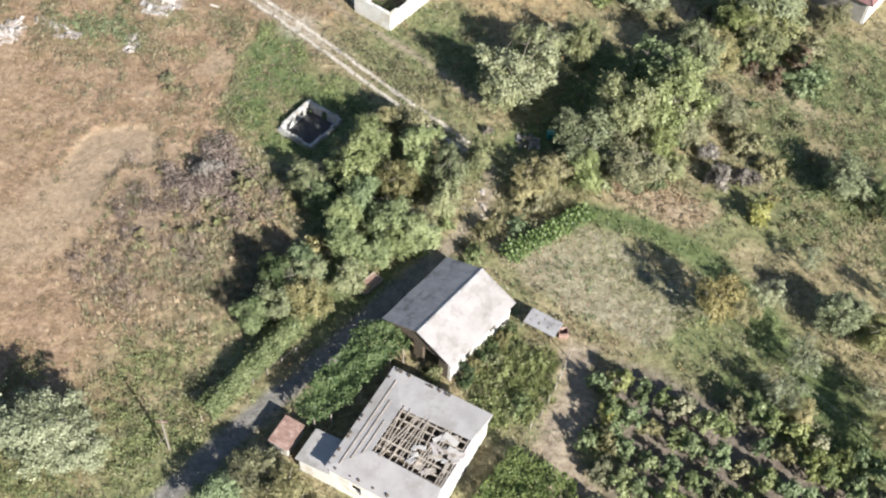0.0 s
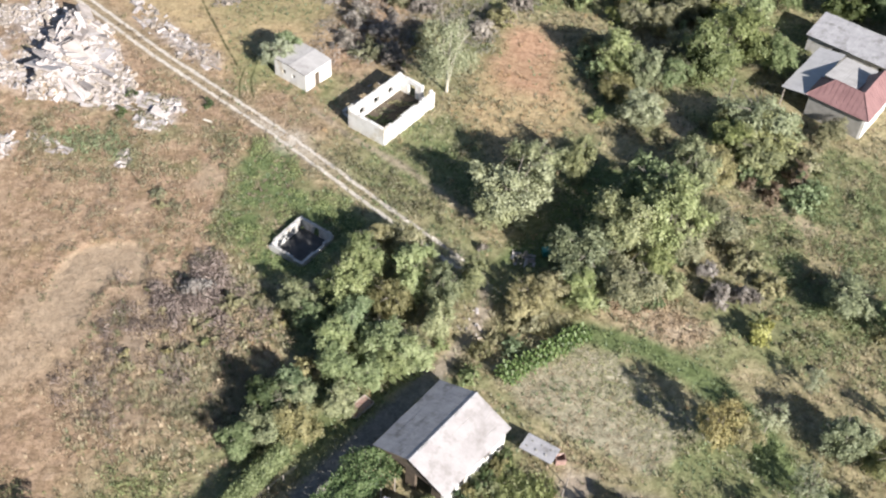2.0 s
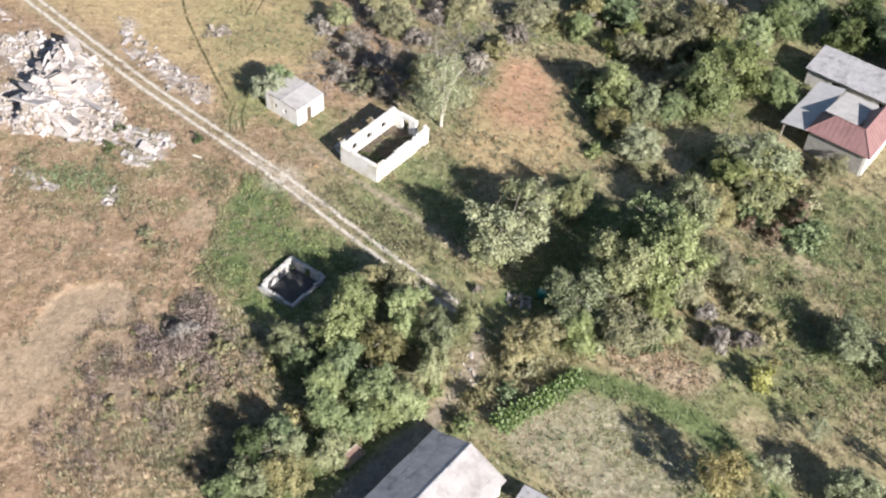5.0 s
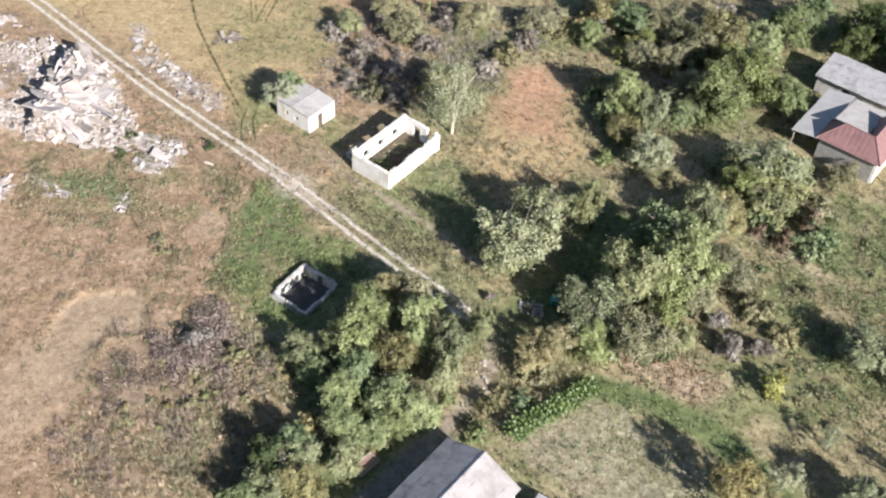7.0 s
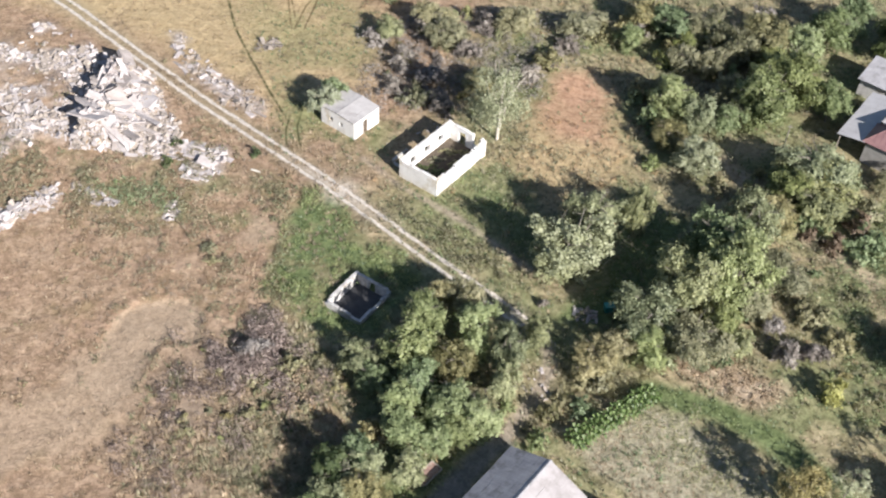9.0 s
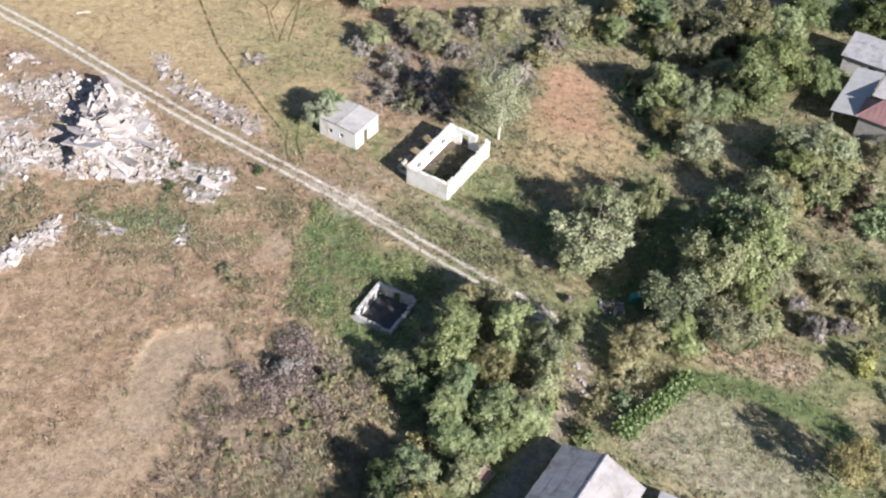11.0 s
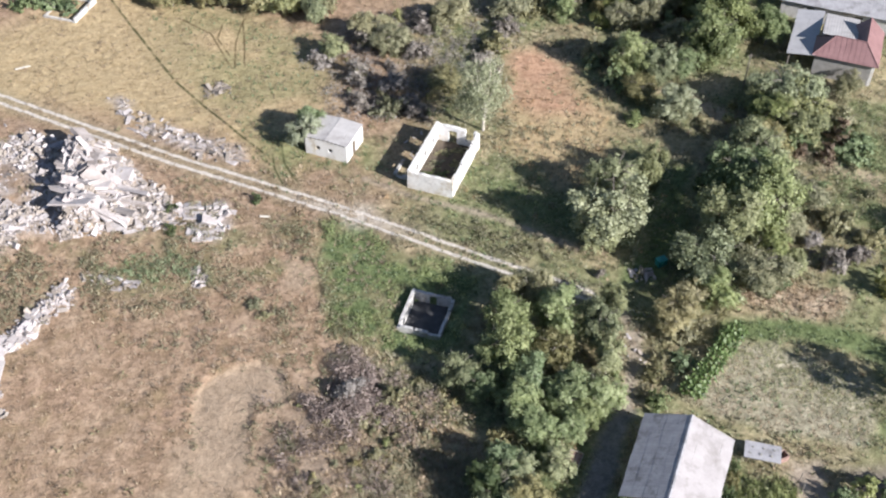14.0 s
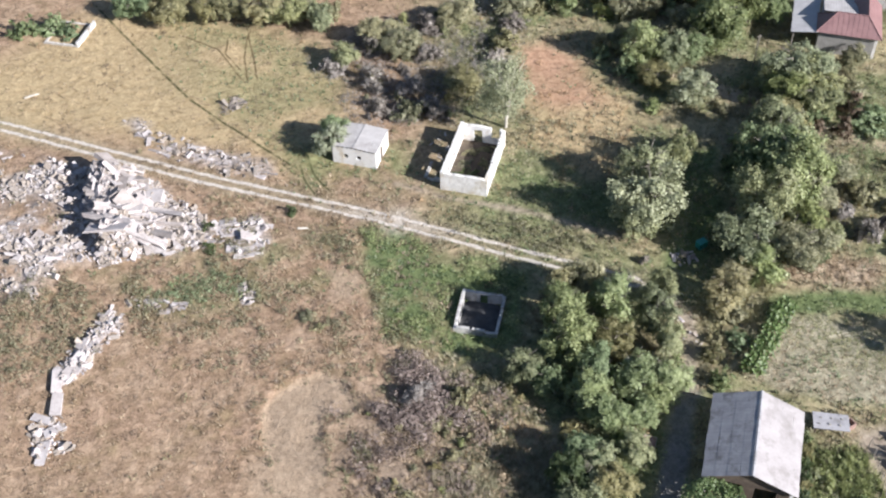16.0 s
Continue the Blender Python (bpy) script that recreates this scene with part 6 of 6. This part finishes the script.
def grass(name, n, weight, seed, material, blades, height, spread, width, label, area=AREA):
    x, y, rng = scatter(n, weight, seed, area)
    k = len(x) * blades
    X, Y = np.repeat(x, blades), np.repeat(y, blades)
    a = rng.uniform(0, 2 * math.pi, k)
    r = rng.uniform(0, spread * 0.5, k)
    bx, by = X + np.cos(a) * r, Y + np.sin(a) * r
    bz = heights(bx, by) - 0.02
    a2 = a + rng.normal(0, 0.7, k)
    h = height * rng.uniform(0.5, 1.3, k) * np.repeat(rng.uniform(0.6, 1.3, len(x)), blades)
    out = spread * rng.uniform(0.3, 1.2, k)
    base = np.column_stack([bx, by, bz])
    side = np.column_stack([-np.sin(a2), np.cos(a2), np.zeros(k)]) * (width * rng.uniform(0.6, 1.3, k))[:, None]
    tip = base + np.column_stack([np.cos(a2) * out, np.sin(a2) * out, h])
    v = np.stack([base - side, base + side, tip], 1).reshape(-1, 3)
    ob = new(name, mesh_np(name, v, np.arange(3 * k).reshape(k, 3), material))
    return tagged(ob, label, "grass", kind="stuff")


def weeds(name, n, weight, seed, material, leaves, radius, height, size, label, twiggy=False, area=AREA):
    x, y, rng = scatter(n, weight, seed, area)
    k = len(x) * leaves
    X, Y = np.repeat(x, leaves), np.repeat(y, leaves)
    sc = np.repeat(rng.uniform(0.5, 1.5, len(x)), leaves)
    d = rng.normal(size=(k, 3))
    d[:, 2] = np.abs(d[:, 2]) + 0.1
    d /= np.linalg.norm(d, axis=1, keepdims=True)
    q = rng.uniform(0.55, 1.05, k) * sc
    P = np.column_stack([X + d[:, 0] * radius * q, Y + d[:, 1] * radius * q, d[:, 2] * height * q])
    P[:, 2] += heights(X, Y)
    v, f = kites(P, d + rng.normal(0, 0.5, (k, 3)), rng.uniform(0.6, 1.3, k) * size * np.sqrt(sc), rng, 0.22 if twiggy else 0.6)
    ob = new(name, mesh_np(name, v, f, material))
    return tagged(ob, label, "weeds", kind="stuff")


grass("dry_grass", 60000, lambda x, y, c: open_ground(c) * np.clip(1 - 1.7 * c["green"], 0, 1) * (1 - c["pale"]) * (0.25 + 0.6 * (fbm(x, y, 4, 70) > 0.48)) * (0.45 + 0.55 * c["east"]) * (1 - 0.4 * c["heap"]) * (1 - 0.6 * c["plot"]) * (1 - 0.8 * c["red"]), 201,
      LEAF["dry"], 7, 0.26, 0.3, 0.032, "dry straw-coloured grass over the fields")
grass("green_grass", 46000, lambda x, y, c: open_ground(c) * c["green"], 202, LEAF["grass"], 6, 0.3, 0.26, 0.045, "short green grass in green and shade-darkened patches")
grass("mixed_grass", 44000, lambda x, y, c: open_ground(c) * c["east"] * (1 - 0.5 * c["warm"]) * (1 - 0.9 * c["red"]) * np.clip(1 - 1.2 * c["green"], 0, 1) * (1 - c["plot"]) * (fbm(x, y, 3, 73) > 0.42), 203,
      LEAF["weed"], 6, 0.42, 0.34, 0.05, "olive and straw rough grass")
weeds("weeds", 13000, lambda x, y, c: open_ground(c) * c["east"] * (1 - 0.35 * c["warm"]) * (1 - c["plot"]) * (1 - 0.8 * c["red"]) * np.clip((fbm(x, y, 3.5, 80) - 0.42) * 6, 0, 1), 204,
      LEAF["weed"], 42, 0.62, 0.75, 0.15, "tall olive weeds in thickets")
weeds("green_weeds", 12000, lambda x, y, c: open_ground(c) * np.clip(c["green"] + 0.35 * c["east"] - 0.2 - 0.3 * c["warm"], 0, 1) * np.clip((fbm(x, y, 4, 82) - 0.42) * 6, 0, 1) * (1 - c["plot"]), 205,
      LEAF["g"], 22, 0.42, 0.42, 0.16, "low green leafy weeds")
weeds("rusty_weeds", 5000, lambda x, y, c: open_ground(c) * np.clip(c["tan"] * (1 - inside(x, y, MEADOW, 2)) * (1 - inside(x, y, HAY_STRIP, 1.5)) + 0.45 * c["warm"] * (1 - 0.9 * c["red"]) + 0.12 * c["east"] + 0.12 * c["bramble"] * (fbm(x, y, 4, 84) > 0.55), 0, 1) * (fbm(x, y, 3, 85) > 0.45), 206,
      LEAF["rust"], 20, 0.42, 0.4, 0.18, "rust-brown withered weeds")
weeds("brambles", 900, lambda x, y, c: open_ground(c) * c["bramble"] * np.clip((fbm(x, y, 3.0, 87) - 0.46) * 7, 0.02, 1), 207,
      LEAF["pink"], 60, 0.7, 0.9, 0.26, "purplish leafless brambles", True, (-36, -13, 38, 65))
weeds("brown_weeds", 42000, lambda x, y, c: open_ground(c) * np.clip((1 - c["east"]) * (1 - c["pale"]) * (1 - 0.5 * c["heap"]) * np.clip((fbm(x, y, 7, 95) - 0.36) * 5, 0.08, 1) * np.clip((fbm(x, y, 1.6, 96) - 0.5) * 5, 0, 1) + 0.5 * c["bramble"] * (fbm(x, y, 2, 97) > 0.5), 0, 1), 212,
      LEAF["brown"], 14, 0.3, 0.2, 0.11, "low brown withered weeds in the dry field")
weeds("field_scrub", 7000, lambda x, y, c: open_ground(c) * c["clump"] * 0.8, 213, LEAF["o"], 22, 0.4, 0.42, 0.15, "olive-brown scrub along old field edges", False, (-48, -15, 50, 86))
grass("withered_grass", 4200, lambda x, y, c: open_ground(c) * inside(x, y, [(-22, 62), (-15, 59), (-12.5, 52), (-13, 44.5), (-19, 41), (-24, 46), (-21.5, 54)], 1.5) * np.clip((fbm(x, y, 2.0, 99) - 0.42) * 7, 0.04, 1), 215,
      LEAF["weed"], 16, 0.48, 0.5, 0.034, "tall straw-green withered grass", (-26, -9, 38, 63))
weeds("rusty_tall_weeds", 1500, lambda x, y, c: open_ground(c) * inside(x, y, [(-21, 55), (-14, 55.5), (-12.5, 51.5), (-18, 46)], 1.5) * np.clip((fbm(x, y, 3, 98) - 0.40) * 6, 0, 1), 216,
      LEAF["dry"], 22, 0.42, 0.6, 0.17, "tall straw-coloured withered weeds", False, (-26, -9, 43, 60))
weeds("purple_scrub", 1500, lambda x, y, c: inside(x, y, PURPLE, 1.0) * np.clip((fbm(x, y, 2.0, 115) - 0.30) * 6, 0, 1), 214, LEAF["pink"], 60, 0.7, 0.95, 0.30, "pinkish grey withered thicket", True, (-28, -16, 52, 65))
weeds("olive_scrub", 13000, lambda x, y, c: open_ground(c) * np.clip(0.2 * c["bramble"] + (1 - c["east"]) * (1 - c["pale"]) * (0.05 + 0.75 * np.clip((46 - y) / 12, 0, 1) + 0.4 * np.clip((y - 78) / 10, 0, 1) * (y < 100)) + 0.3 * c["heap"], 0, 1) * np.clip((fbm(x, y, 4, 89) - 0.47) * 7, 0, 1), 208,
      LEAF["o"], 20, 0.42, 0.36, 0.17, "olive-green low scrub in the dry field")
grass("plot_stubble", 7000, lambda x, y, c: c["plot"] * np.clip(0.9 - (x - 13) * 0.10 - (y - 47) * 0.06, 0.1, 1), 209, LEAF["dry"], 5, 0.12, 0.3, 0.026, "pale straw stubble on the plot", (6, 26, 38, 58))
weeds("plot_weeds", 5200, lambda x, y, c: c["plot"] * np.clip((x - 13) * 0.16 + (y - 47) * 0.10 + (fbm(x, y, 5, 91) - 0.50) * 2.5, 0, 1), 210, LEAF["s"], 12, 0.3, 0.12, 0.10, "low grey-green weeds on the plot", False, (6, 26, 38, 58))
weeds("garden_weeds", 1300, lambda x, y, c: inside(x, y, [(4.6, 36.6), (9.6, 40.6), (12.6, 38.6), (11, 33.4), (7.2, 31.4)], 0.5) * 0.9, 211, LEAF["y"], 18, 0.4, 0.6, 0.2, "tangled green garden plants", False, (3, 14, 30, 42))
weeds("patch_rim", 1300, lambda x, y, c: np.clip(1.2 - near_line(x, y, PALE_PATCH + PALE_PATCH[:1]) / 0.8, 0, 1) * np.clip((fbm(x, y, 1.8, 114) - 0.38) * 6, 0, 1) * (1 - 0.8 * inside(x, y, PALE_PATCH, 0.12, 0.5)), 217, LEAF["weed"], 22, 0.36, 0.4, 0.12, "rust-brown grass rim round the bare patch", False, (-37, -25, 52, 67))
weeds("grey_brush", 3600, lambda x, y, c: open_ground(c) * inside(x, y, [(-16, 97), (-17, 113), (-2, 119), (14, 117), (9, 108), (4, 101), (-4, 95.5), (-9, 94.5)], 1.5) * np.clip((fbm(x, y, 3.5, 101) - 0.36) * 6, 0, 1), 218, LEAF["b"], 22, 0.55, 0.7, 0.26, "grey-brown leafless brush", True, (-20, 16, 92, 121))
weeds("purple_streaks", 1700, lambda x, y, c: inside(x, y, BRAMBLES, 1.5) * np.clip((fbm(x * 1.6, y * 0.8, 3.0, 103) - 0.50) * 8, 0, 1), 219, LEAF["pink"], 22, 0.5, 0.5, 0.24, "purple-grey withered brambles", True, (-36, -13, 38, 65))
weeds("soil_weeds", 60, lambda x, y, c: inside(x, y, [(-30.2, 108), (-27.3, 108.2), (-26.7, 105.8), (-29.6, 105.4)], 0.5), 220, LEAF["b"], 26, 0.45, 0.45, 0.2, "dark dead stalks on the small heap", True, (-31, -26, 104, 109))
weeds("heap_weeds", 2600, lambda x, y, c: inside(x, y, [(-60, 86), (-50.2, 84.6), (-48.4, 80), (-51, 75.5), (-54.2, 72.5), (-60, 71)], 1.2) * np.clip((fbm(x, y, 1.8, 131) - 0.40) * 7, 0, 1), 241, LEAF["weed"], 20, 0.4, 0.5, 0.15, "grey-olive weeds beside the rubble heap", False, (-64, -46, 68, 90))
weeds("field_tufts", 9000, lambda x, y, c: open_ground(c) * inside(x, y, [(-60, 78), (-44, 82), (-30, 92), (-22, 86), (-20, 76), (-23, 63), (-26, 66), (-36, 67), (-44, 74)], 3.0) * (1 - c["pale"]) * (1 - 0.7 * c["heap"]) * np.clip((fbm(x, y, 2.2, 105) - 0.50) * 9, 0, 1) * np.clip((fbm(x, y, 7, 106) - 0.36) * 6, 0.15, 1), 221, LEAF["weed"], 18, 0.36, 0.36, 0.14, "olive and straw tufts in the dry field", False, (-62, -18, 60, 94))
weeds("dry_tufts", 9000, lambda x, y, c: open_ground(c) * (1 - c["east"]) * (1 - c["pale"]) * np.clip((fbm(x, y, 1.8, 107) - 0.56) * 9, 0, 1) * np.clip((fbm(x, y, 9, 108) - 0.40) * 6, 0, 1), 222, LEAF["dry"], 14, 0.32, 0.28, 0.13, "straw-coloured tufts", False, (-70, -15, 36, 100))
weeds("verge_weeds", 2600, lambda x, y, c: open_ground(c) * inside(x, y, VERGE, 0.9) * np.clip((fbm(x, y, 2.4, 110) - 0.40) * 6, 0, 1), 223, LEAF["weed"], 20, 0.4, 0.45, 0.16, "golden olive weeds on the verge", False, (-20, 8, 64, 86))
grass("golden_grass", 3600, lambda x, y, c: open_ground(c) * inside(x, y, [(-30, 50), (-22, 57), (-15, 57), (-12.5, 47), (-17, 38), (-28, 40)], 2.0) * np.clip((fbm(x * 0.8, y * 1.5, 2.2, 112) - 0.44) * 8, 0, 1), 224, LEAF["dry"], 16, 0.42, 0.48, 0.032, "golden dry grass among the brambles", (-34, -10, 36, 60))
weeds("hay_tufts", 1500, lambda x, y, c: inside(x, y, HAY_STRIP, 1.0) * 0.8, 225, LEAF["dry"], 16, 0.36, 0.3, 0.15, "pale withered hay beside the belt of grass", False, (14, 31, 53, 65))
weeds("heap_weeds", 900, lambda x, y, c: inside(x, y, [(-43.2, 79.6), (-38, 80), (-33.4, 79.2), (-33.6, 76.6), (-39, 77.2)], 0.8) * 0.7, 226, LEAF["g"], 20, 0.4, 0.4, 0.15, "low green weeds beside the rubble", False, (-46, -31, 75, 82))
weeds("yellow_green_weeds", 4200, lambda x, y, c: open_ground(c) * inside(x, y, [(-30, 35.5), (-20, 39), (-17.5, 31), (-17, 16), (-44, 16), (-44, 27)], 2.0) * np.clip((fbm(x, y, 3.0, 116) - 0.40) * 6, 0.05, 1), 227, LEAF["h"], 26, 0.5, 0.45, 0.15, "yellow-green rough weeds beside the lane", False, (-46, -14, 14, 42))
weeds("field_greens", 6500, lambda x, y, c: open_ground(c) * inside(x, y, [(36.5, 73), (42, 81), (58, 84), (60, 50), (44, 51), (36.5, 57)], 2.5) * np.clip((fbm(x, y, 2.6, 118) - 0.30) * 5, 0.1, 1), 228, LEAF["y"], 30, 0.55, 0.6, 0.15, "lush olive-green weeds in the old garden", False, (33, 64, 46, 86))
weeds("plot_dark_weeds", 260, lambda x, y, c: np.exp(-((x - 15.8) / 2.2) ** 2 - ((y - 48.9) / 1.1) ** 2), 229, LEAF["g"], 26, 0.4, 0.35, 0.13, "low dark green weeds amid the plot", False, (11, 21, 45, 53))
grass("green_tussocks", 1900, lambda x, y, c: open_ground(c) * inside(x, y, [(-30, 52), (-22, 60), (-14, 58), (-12.5, 47), (-17, 38), (-28, 40)], 2.0) * np.clip((fbm(x, y, 2.4, 120) - 0.47) * 8, 0, 1), 230, LEAF["o"], 16, 0.55, 0.45, 0.04, "olive grass tussocks among the brambles", (-34, -10, 36, 62))
grass("russet_grass", 7000, lambda x, y, c: open_ground(c) * (1 - c["east"]) * (1 - c["pale"]) * (1 - c["heap"]) * np.clip((fbm(x, y, 2.8, 121) - 0.52) * 9, 0, 1) * np.clip((x + 44 - (60 - y) * 0.3) / 8, 0.12, 1), 231, LEAF["brown"], 12, 0.32, 0.38, 0.028, "russet withered grass tufts in the dry field", (-70, -15, 36, 100))
grass("straw_tussocks", 6000, lambda x, y, c: open_ground(c) * (1 - c["east"]) * (1 - c["pale"]) * (1 - 0.6 * c["heap"]) * np.clip((fbm(x, y, 2.2, 122) - 0.54) * 9, 0, 1) * np.clip((x + 44 - (60 - y) * 0.3) / 8, 0.12, 1), 232, LEAF["dry"], 12, 0.32, 0.38, 0.028, "pale straw tussocks in the dry field", (-70, -15, 36, 100))
weeds("yard_weeds", 1500, lambda x, y, c: open_ground(c) * inside(x, y, GREEN_YARD, 1.0) * np.clip((fbm(x, y, 1.9, 124) - 0.48) * 9, 0, 1), 233, LEAF["g"], 30, 0.5, 0.42, 0.14, "rank green weeds round the small ruin", False, (-24, -5, 58, 84))
grass("straw_brush", 2600, lambda x, y, c: inside(x, y, [(7.6, 53.6), (8.6, 59.6), (12.5, 62.4), (16.5, 60), (12.6, 56)], 1.0) * (1 - c["lane"]) * (1 - c["bare"]) * np.clip((fbm(x, y, 2.2, 126) - 0.36) * 7, 0.05, 1), 234, LEAF["w"], 16, 0.6, 0.5, 0.04, "pale straw-green brush at the lane bend", (5, 18, 52, 67))
grass("garden_rows", 1500, lambda x, y, c: inside(x, y, [(4.6, 36.6), (9.6, 41), (13, 38.8), (11.4, 33.4), (7.2, 31.4)], 0.6) * np.clip(0.6 + 0.6 * np.sin((x * 0.8 - y * 0.6) * 4.2), 0.1, 1), 235, LEAF["h"], 14, 0.75, 0.45, 0.05, "yellow-green vegetable rows beside the barn", (3, 14, 30, 43))
